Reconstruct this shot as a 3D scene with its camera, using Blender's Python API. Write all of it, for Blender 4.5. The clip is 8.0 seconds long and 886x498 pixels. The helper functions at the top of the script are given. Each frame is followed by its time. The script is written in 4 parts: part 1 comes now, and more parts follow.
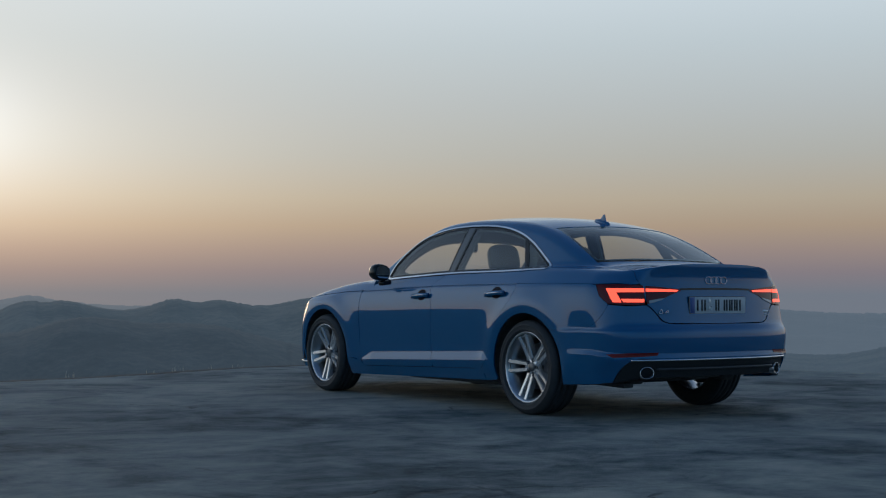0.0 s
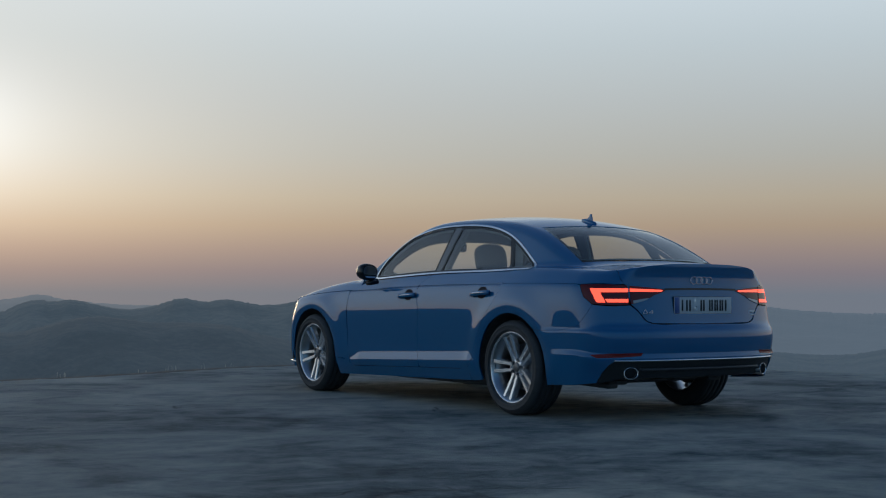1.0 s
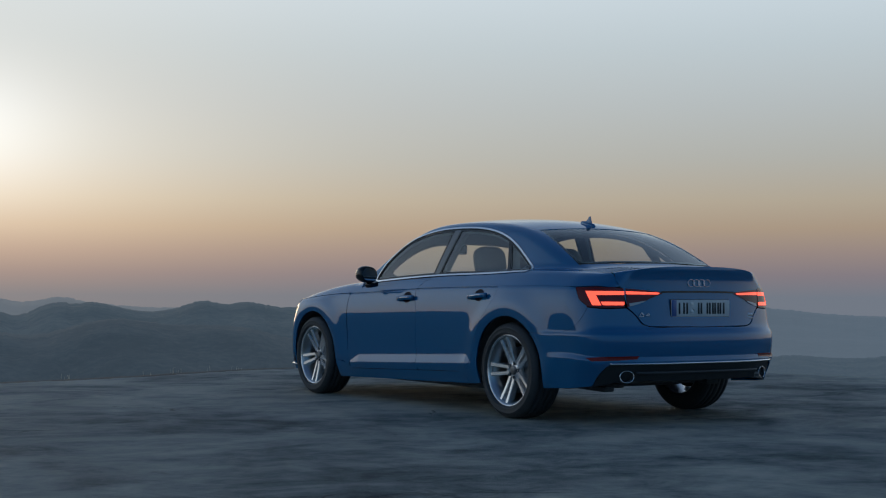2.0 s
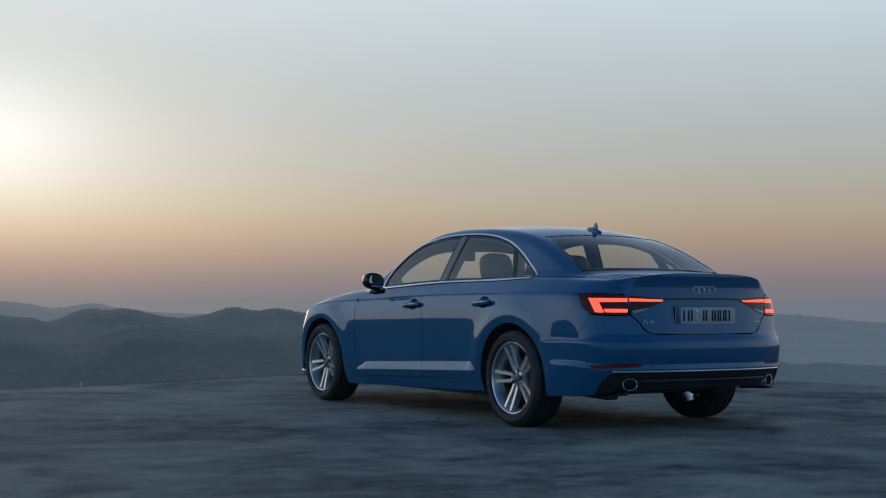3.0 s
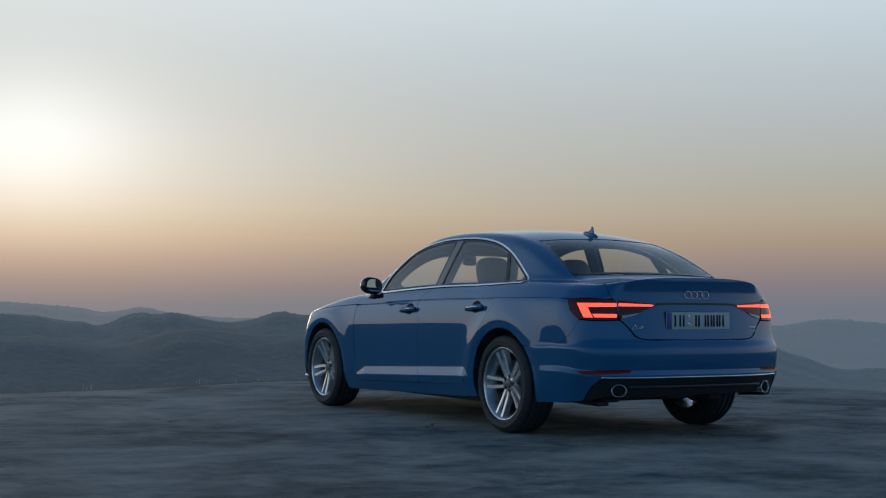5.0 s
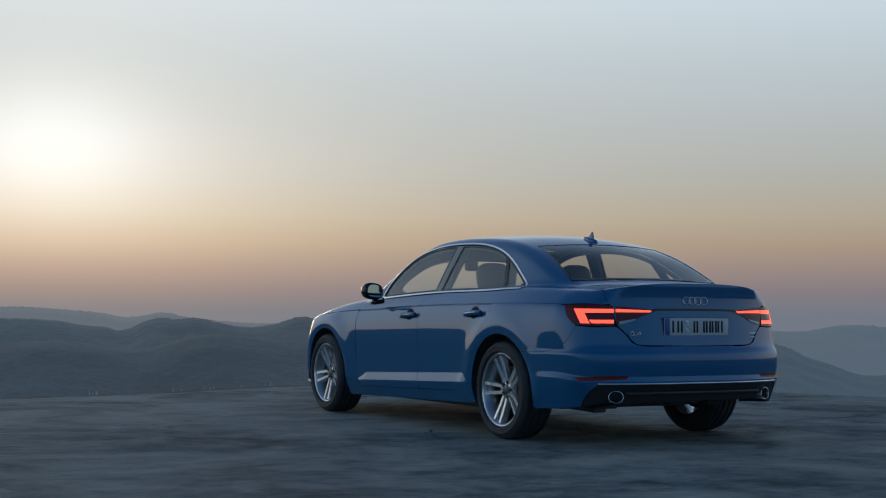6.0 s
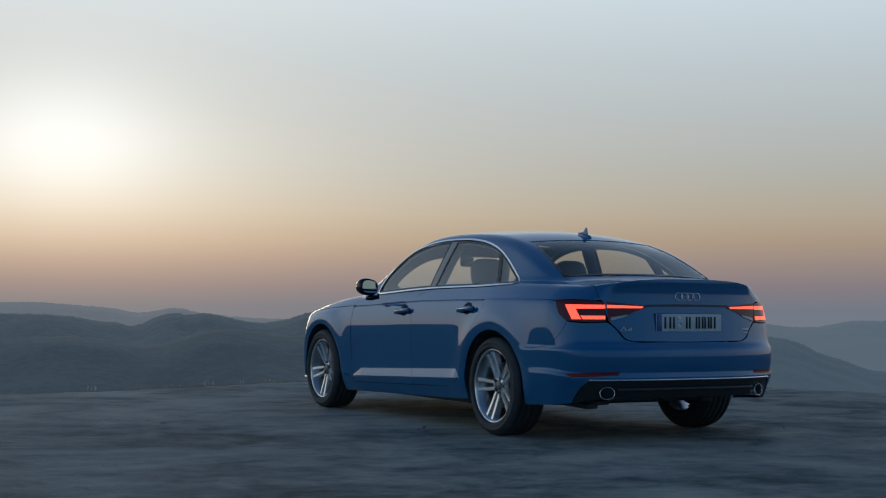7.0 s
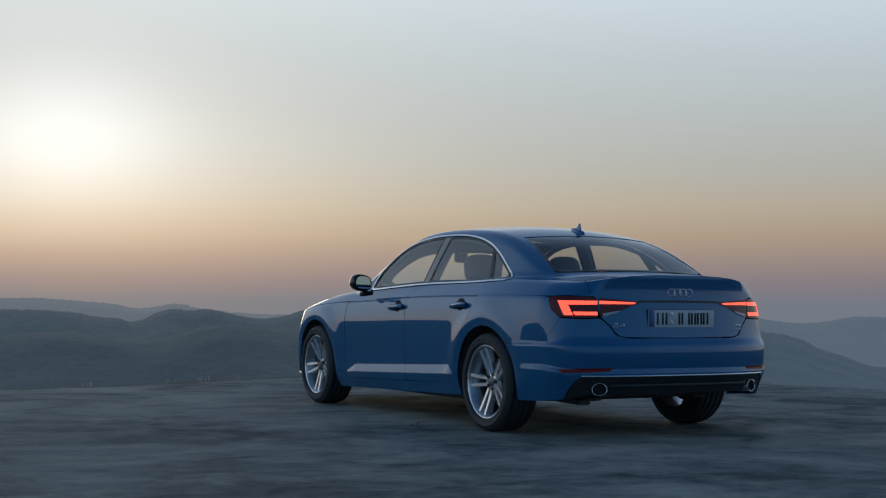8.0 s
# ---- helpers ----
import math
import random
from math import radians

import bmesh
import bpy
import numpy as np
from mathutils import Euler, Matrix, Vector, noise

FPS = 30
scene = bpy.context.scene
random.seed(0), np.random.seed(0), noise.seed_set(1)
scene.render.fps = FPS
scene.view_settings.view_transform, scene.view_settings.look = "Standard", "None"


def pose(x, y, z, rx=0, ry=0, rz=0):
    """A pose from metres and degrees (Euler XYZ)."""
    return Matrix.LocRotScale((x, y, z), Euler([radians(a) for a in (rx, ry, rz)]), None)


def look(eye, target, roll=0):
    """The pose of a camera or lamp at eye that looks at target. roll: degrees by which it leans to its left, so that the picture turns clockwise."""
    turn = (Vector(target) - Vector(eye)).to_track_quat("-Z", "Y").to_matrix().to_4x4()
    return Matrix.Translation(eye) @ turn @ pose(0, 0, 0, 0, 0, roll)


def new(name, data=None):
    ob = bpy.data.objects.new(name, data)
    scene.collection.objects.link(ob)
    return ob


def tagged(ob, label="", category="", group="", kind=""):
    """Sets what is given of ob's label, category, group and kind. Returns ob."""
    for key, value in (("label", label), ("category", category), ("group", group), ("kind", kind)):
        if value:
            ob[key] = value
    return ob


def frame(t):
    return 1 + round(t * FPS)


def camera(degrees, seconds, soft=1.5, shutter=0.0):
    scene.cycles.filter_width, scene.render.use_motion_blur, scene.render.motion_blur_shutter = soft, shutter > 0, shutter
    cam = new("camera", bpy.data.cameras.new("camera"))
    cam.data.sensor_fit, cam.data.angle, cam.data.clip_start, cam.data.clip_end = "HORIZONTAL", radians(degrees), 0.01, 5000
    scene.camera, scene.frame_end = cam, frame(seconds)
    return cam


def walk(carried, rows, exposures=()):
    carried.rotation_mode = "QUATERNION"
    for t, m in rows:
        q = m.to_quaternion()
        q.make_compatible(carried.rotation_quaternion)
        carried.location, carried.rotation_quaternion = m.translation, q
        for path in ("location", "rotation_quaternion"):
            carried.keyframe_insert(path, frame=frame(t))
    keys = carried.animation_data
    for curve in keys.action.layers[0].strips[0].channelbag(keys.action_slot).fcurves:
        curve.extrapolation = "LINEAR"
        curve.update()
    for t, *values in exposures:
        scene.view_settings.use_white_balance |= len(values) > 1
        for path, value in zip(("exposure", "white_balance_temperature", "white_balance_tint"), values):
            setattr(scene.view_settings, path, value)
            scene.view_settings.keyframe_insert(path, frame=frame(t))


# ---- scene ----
from mathutils import geometry

cam = camera(35.5, 8.0, 1.15)
PATH = [
    (0, (-6.7274, -7.5514, 0.8284), (-1.101, 0.709, 1.153), 0.11),
    (0.5, (-6.6516, -7.5848, 0.8285), (-1.046, 0.690, 1.149), 0.15),
    (1, (-6.5744, -7.6082, 0.8290), (-0.994, 0.683, 1.152), 0.18),
    (1.5, (-6.4951, -7.6367, 0.8283), (-0.960, 0.686, 1.153), 0.21),
    (3, (-6.2324, -7.7154, 0.8319), (-0.959, 0.772, 1.220), 0.29),
    (3.5, (-6.1341, -7.7469, 0.8328), (-0.923, 0.779, 1.228), 0.32),
    (4, (-6.0417, -7.7717, 0.8345), (-0.877, 0.782, 1.232), 0.34),
    (4.5, (-5.9452, -7.8012, 0.8345), (-0.874, 0.809, 1.233), 0.35),
    (6, (-5.7059, -7.8804, 0.8381), (-0.859, 0.854, 1.295), 0.40),
    (6.5, (-5.6375, -7.8943, 0.8391), (-0.835, 0.865, 1.291), 0.41),
    (7, (-5.5810, -7.9179, 0.8410), (-0.805, 0.857, 1.265), 0.41),
    (7.5, (-5.5468, -7.9305, 0.8432), (-0.775, 0.848, 1.249), 0.42),
    (8, (-5.5307, -7.9342, 0.8420), (-0.757, 0.844, 1.236), 0.42),
]
walk(cam, [(t, look(eye, target, roll)) for t, eye, target, roll in PATH])

# ---- world and light ----
SUN_AZ, SUN_EL = radians(13.2), radians(6.6)      # clockwise from +y
world = bpy.data.worlds.new("dusk_sky")
scene.world = world
world.use_nodes = True


class Nodes:
    """A short way to write node trees."""

    def __init__(self, tree):
        self.tree = tree
        tree.nodes.clear()

    def add(self, kind, ins=None, operation=None, use_clamp=None, data_type=None, blend_type=None):
        n = self.tree.nodes.new(kind)
        if operation:
            n.operation = operation
        if use_clamp:
            n.use_clamp = True
        if data_type:
            n.data_type = data_type
        if blend_type:
            n.blend_type = blend_type
        for k, v in (ins or {}).items():
            s = n.inputs[k]
            if isinstance(v, bpy.types.NodeSocket):
                self.tree.links.new(v, s)
            else:
                s.default_value = v
        return n

    def math(self, op, a, b=0.0, c=0.0, clamp=False):
        return self.add("ShaderNodeMath", operation=op, use_clamp=clamp, ins={0: a, 1: b, 2: c}).outputs[0]

    def mix(self, fac, a, b, blend="MIX"):
        n = self.add("ShaderNodeMix", data_type="RGBA", blend_type=blend)
        for i, v in ((0, fac), (6, a), (7, b)):
            if isinstance(v, bpy.types.NodeSocket):
                self.tree.links.new(v, n.inputs[i])
            else:
                n.inputs[i].default_value = v if i == 0 else (*v, 1)
        return n.outputs[2]

    def ramp(self, fac, stops, mode="EASE"):
        n = self.add("ShaderNodeValToRGB", ins={0: fac})
        n.color_ramp.interpolation = mode
        el = n.color_ramp.elements
        while len(el) < len(stops):
            el.new(0.5)
        for e, (p, c) in zip(el, stops):
            e.position = p
            e.color = (*c, 1) if len(c) == 3 else c
        return n.outputs[0]

    def noise(self, vec, scale, detail=4.0, rough=0.55, dist=0.0):
        return self.add("ShaderNodeTexNoise", ins={"Vector": vec, "Scale": scale, "Detail": detail, "Roughness": rough, "Distortion": dist}).outputs[0]


def lin(r, g, b):
    """An sRGB colour of 0 to 255 as linear light."""
    return tuple(((c / 255 + 0.055) / 1.055) ** 2.4 if c > 10 else c / 3294 for c in (r, g, b))


def make_world():
    n = Nodes(world.node_tree)
    way = n.add("ShaderNodeTexCoord").outputs["Generated"]
    xyz = n.add("ShaderNodeSeparateXYZ", ins={0: way})
    up = n.math("ARCSINE", xyz.outputs[2])
    deg = n.math("MULTIPLY", up, 180 / math.pi)
    # banded dusk gradient by height over the horizon: 0 to 30 degrees over the ramp
    band = n.ramp(n.math("DIVIDE", deg, 30.0, clamp=True), SKY_BANDS, "LINEAR")
    high = n.ramp(n.math("DIVIDE", n.math("SUBTRACT", deg, 30.0), 60.0, clamp=True), SKY_HIGH, "LINEAR")
    sky = n.mix(n.math("GREATER_THAN", deg, 30.0), band, high)
    # the side away from the sun is cooler and dimmer
    sun = Vector((math.sin(SUN_AZ), math.cos(SUN_AZ), 0.0))
    flat = n.add("ShaderNodeVectorMath", operation="DOT_PRODUCT", ins={0: way, 1: sun}).outputs["Value"]
    turned = n.math("MULTIPLY_ADD", flat, -0.5, 0.5)
    pale = n.ramp(n.math("DIVIDE", deg, 30.0, clamp=True), SKY_PALE, "LINEAR")
    pale = n.mix(n.math("GREATER_THAN", deg, 30.0), pale, high)
    mid_way = Vector((math.sin(radians(31)), math.cos(radians(31)), 0.0))
    across = n.add("ShaderNodeVectorMath", operation="DOT_PRODUCT", ins={0: way, 1: mid_way}).outputs["Value"]
    sky = n.mix(n.ramp(across, [(0.66, (1, 1, 1)), (0.90, (0, 0, 0))], "EASE"), sky, pale)
    away = n.ramp(turned, SKY_AWAY, "EASE")
    sky = n.mix(1.0, sky, away, "MULTIPLY")
    # the sun's wide glow behind thin haze
    # it lies flat along the layers of haze, wider than high
    aside = n.add("ShaderNodeVectorMath", operation="DOT_PRODUCT", ins={0: way, 1: Vector((math.cos(SUN_AZ), -math.sin(SUN_AZ), 0.0))}).outputs["Value"]
    turn = n.math("MULTIPLY", n.math("ARCTAN2", aside, flat), 180 / math.pi)
    rise = n.math("SUBTRACT", deg, math.degrees(SUN_EL))
    total = sky
    for width, height, sink, colour, power in GLOWS:
        out = n.math("ADD", n.math("POWER", n.math("DIVIDE", n.math("ABSOLUTE", turn), width), 2.0), n.math("POWER", n.math("DIVIDE", n.math("ABSOLUTE", n.math("ADD", rise, sink)), height), 2.0))
        g = n.math("POWER", math.e, n.math("MULTIPLY", out, -1.0))
        g = n.math("MULTIPLY", g, n.math("MULTIPLY_ADD", deg, 0.3, 0.2, clamp=True))
        glow = n.mix(n.math("MULTIPLY", g, power), (0, 0, 0), colour)
        total = n.mix(1.0, total, glow, "ADD")
    nishita = n.add("ShaderNodeTexSky")
    nishita.sky_type, nishita.sun_disc, nishita.dust_density = "NISHITA", False, 3.0
    nishita.sun_elevation, nishita.sun_rotation = SUN_EL, SUN_AZ
    a = n.add("ShaderNodeBackground", ins={"Color": total, "Strength": SKY_STRENGTH})
    b = n.add("ShaderNodeBackground", ins={"Color": nishita.outputs[0], "Strength": 0.003})
    both = n.add("ShaderNodeAddShader", ins={0: a.outputs[0], 1: b.outputs[0]})
    n.add("ShaderNodeOutputWorld", ins={0: both.outputs[0]})


SKY_STRENGTH = 1.0
SKY_BANDS = [
    (0.000, lin(112, 120, 132)), (0.030, lin(129, 122, 129)), (0.060, lin(148, 133, 129)), (0.093, lin(165, 147, 129)),
    (0.130, lin(173, 162, 145)), (0.19, lin(172, 173, 168)), (0.26, lin(178, 185, 187)), (0.34, lin(187, 199, 205)), (0.42, lin(200, 213, 221)), (0.6, lin(168, 189, 210)), (1.0, lin(136, 161, 191))]
SKY_PALE = [(0.0, lin(214, 200, 188)), (0.06, lin(219, 210, 200)), (0.15, lin(216, 218, 216)), (0.3, lin(210, 224, 234)), (0.5, lin(208, 225, 240)), (1.0, lin(140, 165, 194))]
SKY_HIGH = [(0.0, lin(136, 161, 191)), (0.20, lin(90, 117, 152)), (1.0, lin(66, 95, 136))]
SKY_AWAY = [(0.0, (1.0, 1.0, 1.0)), (0.12, (0.98, 0.99, 1.0)), (0.4, (0.76, 0.82, 0.87)), (1.0, (0.13, 0.30, 0.49))]
GLOWS = [(4.2, 2.6, 0.0, (0.90, 0.99, 1.10), 0.24), (9.5, 3.4, 1.0, (0.82, 0.98, 1.10), 0.15), (22.0, 3.2, 1.8, (0.84, 0.98, 1.00), 0.078)]
make_world()

sun = new("sun", bpy.data.lights.new("sun", "SUN"))
sun.data.energy, sun.data.angle, sun.data.color = 0.15, radians(12), (1.0, 0.80, 0.54)
S3 = Vector((math.sin(SUN_AZ) * math.cos(SUN_EL), math.cos(SUN_AZ) * math.cos(SUN_EL), math.sin(SUN_EL)))
sun.matrix_world = look(S3 * 60, (0, 0, 0))


# ---- materials ----
def material(name, base=(0.5, 0.5, 0.5), rough=0.5, metal=0.0, **more):
    m = bpy.data.materials.new(name)
    m.use_nodes = True
    p = m.node_tree.nodes["Principled BSDF"]
    p.inputs["Base Color"].default_value = (*base, 1)
    p.inputs["Roughness"].default_value = rough
    p.inputs["Metallic"].default_value = metal
    for k, v in more.items():
        p.inputs[k.replace("_", " ")].default_value = v
    return m


def grained(m, scale, amount, bump=0.0, colour=None, rough=0.0, stretch=(1, 1, 1)):
    """Two scales of grain on a plain material: colour, roughness and fine relief."""
    t = m.node_tree
    p = t.nodes["Principled BSDF"]
    co = t.nodes.new("ShaderNodeTexCoord")
    mp = t.nodes.new("ShaderNodeMapping")
    mp.inputs["Scale"].default_value = stretch
    t.links.new(co.outputs["Object"], mp.inputs[0])
    a, b = t.nodes.new("ShaderNodeTexNoise"), t.nodes.new("ShaderNodeTexNoise")
    a.inputs["Scale"].default_value, b.inputs["Scale"].default_value = scale, scale * 9
    a.inputs["Detail"].default_value, b.inputs["Detail"].default_value = 5, 3
    for q in (a, b):
        t.links.new(mp.outputs[0], q.inputs["Vector"])
    add = t.nodes.new("ShaderNodeMath")
    add.operation = "ADD"
    t.links.new(a.outputs[0], add.inputs[0])
    t.links.new(b.outputs[0], add.inputs[1])
    k = t.nodes.new("ShaderNodeMapRange")
    k.inputs[1].default_value, k.inputs[2].default_value = 0.6, 1.4
    t.links.new(add.outputs[0], k.inputs[0])
    base = tuple(p.inputs["Base Color"].default_value)[:3]
    mix = t.nodes.new("ShaderNodeMix")
    mix.data_type = "RGBA"
    mix.inputs[6].default_value = (*(c * (1 - amount) for c in base), 1)
    mix.inputs[7].default_value = (*(colour or tuple(min(1, c * (1 + amount)) for c in base)), 1)
    t.links.new(k.outputs[0], mix.inputs[0])
    t.links.new(mix.outputs[2], p.inputs["Base Color"])
    if rough:
        r = t.nodes.new("ShaderNodeMapRange")
        v = p.inputs["Roughness"].default_value
        r.inputs[3].default_value, r.inputs[4].default_value = max(0, v - rough), min(1, v + rough)
        t.links.new(k.outputs[0], r.inputs[0])
        t.links.new(r.outputs[0], p.inputs["Roughness"])
    if bump:
        bm_ = t.nodes.new("ShaderNodeBump")
        bm_.inputs["Strength"].default_value, bm_.inputs["Distance"].default_value = 1.0, bump
        t.links.new(add.outputs[0], bm_.inputs["Height"])
        t.links.new(bm_.outputs[0], p.inputs["Normal"])
    return m


def glass(name, tint, gloss=0.02, front=0.045):
    m = bpy.data.materials.new(name)
    m.use_nodes = True
    n = Nodes(m.node_tree)
    clear = n.add("ShaderNodeBsdfTransparent", ins={0: (*tint, 1)})
    shine = n.add("ShaderNodeBsdfGlossy", ins={"Color": (1, 1, 1, 1), "Roughness": gloss})
    f = n.add("ShaderNodeLayerWeight", ins={"Blend": 0.5}).outputs["Facing"]
    f = n.math("MULTIPLY_ADD", n.math("POWER", f, 5.0), 0.99 - front, front)
    mix = n.add("ShaderNodeMixShader", ins={0: f, 1: clear.outputs[0], 2: shine.outputs[0]})
    n.add("ShaderNodeOutputMaterial", ins={0: mix.outputs[0]})
    return m


PAINT = material("blue_metallic_paint", (0.003, 0.124, 0.284), 0.45, 0.10, Coat_Weight=1.0, Coat_Roughness=0.0, Coat_IOR=1.74, Specular_IOR_Level=0.0)
grained(PAINT, 900, 0.10)
BLACK = material("black_plastic", (0.026, 0.029, 0.030), 0.5, Specular_IOR_Level=0.3)
grained(BLACK, 160, 0.25, 0.0004)
GLOSS_BLACK = material("gloss_black_trim", (0.010, 0.011, 0.012), 0.22)
PILLAR_GLOSS = material("polished_black_pillar", (0.012, 0.014, 0.016), 0.04, Coat_Weight=1.0, Coat_Roughness=0.02, Coat_IOR=1.48)
CHROME = material("bright_chrome", (0.78, 0.79, 0.80), 0.16, 1.0)
SATIN = material("satin_aluminium", (0.72, 0.73, 0.74), 0.30, 1.0)
ALLOY = material("silver_alloy", (0.74, 0.74, 0.74), 0.22, 0.8, Coat_Weight=0.4, Coat_Roughness=0.08)
grained(ALLOY, 400, 0.06)
BARREL = material("silver_rim_barrel", (0.45, 0.455, 0.46), 0.30, 1.0)
grained(BARREL, 300, 0.08)
ALLOY_DARK = material("brake_steel", (0.20, 0.20, 0.20), 0.45, 0.9)
grained(ALLOY_DARK, 60, 0.3)
RUBBER = material("tyre_rubber", (0.040, 0.042, 0.043), 0.62)
grained(RUBBER, 45, 0.35, 0.0006, rough=0.1)
LINING = material("grey_cabin_lining", (0.125, 0.132, 0.130), 0.9)
grained(LINING, 120, 0.2, 0.0004)
LEATHER = material("dark_grey_seat_leather", (0.080, 0.082, 0.085), 0.55)
grained(LEATHER, 90, 0.2, 0.0005)
DARK = material("dark_underbody", (0.080, 0.078, 0.074), 0.8)
grained(DARK, 30, 0.4, 0.001)
TINT = glass("tinted_window_glass", (0.86, 0.91, 0.83))
SIDE_GLASS = glass("reflecting_side_glass", (0.94, 0.98, 0.88), 0.03, 0.10)
CLEAR = glass("windscreen_glass", (0.80, 0.85, 0.80))
RED_LENS = material("dark_red_lens", (0.15, 0.008, 0.010), 0.14, Coat_Weight=0.35, Coat_Roughness=0.04, Specular_IOR_Level=0.25)
RED_PLASTIC = material("red_reflector", (0.22, 0.008, 0.006), 0.25, Coat_Weight=0.2, Specular_IOR_Level=0.25)
WHITE_LENS = material("clear_lamp_lens", (0.46, 0.45, 0.45), 0.12, Coat_Weight=1.0)
PLATE = material("plate_white", (0.62, 0.63, 0.62), 0.45)
grained(PLATE, 60, 0.06)
PLATE_INK = material("plate_ink", (0.015, 0.015, 0.016), 0.5)
PLATE_BLUE = material("plate_blue", (0.06, 0.12, 0.32), 0.45)
BLADE = material("grey_plastic", (0.05, 0.052, 0.055), 0.4)
MIRROR = material("mirror_glass", (0.70, 0.73, 0.73), 0.02, 1.0)
# the body-coloured cup's shade and dark reflection, put into the colour
CUP_SHADE = material("shaded_handle_cup", (0.006, 0.012, 0.022), 0.6, Specular_IOR_Level=0.15)
# the bolt holes' shade, put into the bolts' dark colour
BOLT_SHADE = material("shaded_bolt_hole", (0.03, 0.03, 0.032), 0.4, 0.5)
LAMP = material("front_lamp_glass", (0.06, 0.063, 0.066), 0.45)


def lit(name, colour, strength):
    m = bpy.data.materials.new(name)
    m.use_nodes = True
    p = m.node_tree.nodes["Principled BSDF"]
    p.inputs["Base Color"].default_value = (0.35, 0.02, 0.02, 1)
    p.inputs["Roughness"].default_value = 0.2
    p.inputs["Emission Color"].default_value = (*colour, 1)
    p.inputs["Emission Strength"].default_value = strength
    return m


RED_LIGHT = lit("lit_tail_lamp", (1.0, 0.10, 0.055), 1.6)


def ground_material():
    m = bpy.data.materials.new("worn_asphalt")
    m.use_nodes = True
    n = Nodes(m.node_tree)
    co = n.add("ShaderNodeTexCoord").outputs["Object"]
    turn = n.add("ShaderNodeMapping", ins={0: co, "Rotation": (0, 0, radians(36)), "Scale": (0.88, 1.0, 1.0)}).outputs[0]
    big = n.noise(turn, 0.55, 4, 0.5, 0.8)
    mid = n.noise(turn, 1.35, 8, 0.62, 0.9)
    blot = n.noise(turn, 5.0, 10, 0.78, 0.5)
    fine = n.noise(co, 26, 6, 0.75)
    grit = n.add("ShaderNodeTexVoronoi", ins={"Vector": co, "Scale": 140.0}).outputs[0]
    mix = n.math("ADD", n.math("MULTIPLY", big, 0.30), n.math("ADD", n.math("MULTIPLY", mid, 0.38), n.math("MULTIPLY_ADD", fine, 0.08, n.math("MULTIPLY", blot, 0.24))))
    # dark damp patches, grey worn asphalt, pale dusty streaks
    col = n.ramp(mix, [(0.41, (0.090, 0.114, 0.114)), (0.452, (0.195, 0.230, 0.222)), (0.486, (0.305, 0.332, 0.306)), (0.520, (0.395, 0.414, 0.370)), (0.575, (0.56, 0.56, 0.48))], "LINEAR")
    # the surface has broken up along thin wandering cracks
    bend = n.add("ShaderNodeTexNoise", ins={"Vector": co, "Scale": 3.0, "Detail": 5.0}).outputs[1]
    bent = n.add("ShaderNodeVectorMath", operation="MULTIPLY_ADD", ins={0: bend, 1: (0.5, 0.5, 0.0), 2: co}).outputs[0]
    cell = n.add("ShaderNodeTexVoronoi", ins={"Vector": bent, "Scale": 1.1})
    cell.feature = "DISTANCE_TO_EDGE"
    crack = n.ramp(cell.outputs[0], [(0.0, (1, 1, 1)), (0.018, (0, 0, 0))], "LINEAR")
    crack = n.math("MULTIPLY", crack, n.ramp(n.noise(co, 0.9, 2), [(0.56, (0, 0, 0)), (0.64, (1, 1, 1))], "EASE"))
    col = n.mix(n.math("MULTIPLY", crack, 0.55), col, (0.010, 0.013, 0.016))
    col = n.mix(n.math("MULTIPLY", fine, 0.6), col, n.mix(0.6, col, (0.012, 0.012, 0.012)))
    rough = n.math("MULTIPLY_ADD", mid, 0.25, 0.72)
    h = n.math("ADD", n.math("MULTIPLY", fine, 0.8), n.math("ADD", n.math("MULTIPLY", grit, 0.5), n.math("MULTIPLY_ADD", crack, -2.0, n.math("MULTIPLY_ADD", mid, 1.6, n.math("MULTIPLY", blot, 2.0)))))
    bump = n.add("ShaderNodeBump", ins={"Strength": 1.0, "Distance": 0.013, "Height": h})
    p = n.add("ShaderNodeBsdfPrincipled", ins={"Base Color": col, "Roughness": rough, "Normal": bump.outputs[0], "Specular IOR Level": 0.20})
    n.add("ShaderNodeOutputMaterial", ins={0: p.outputs[0]})
    return m


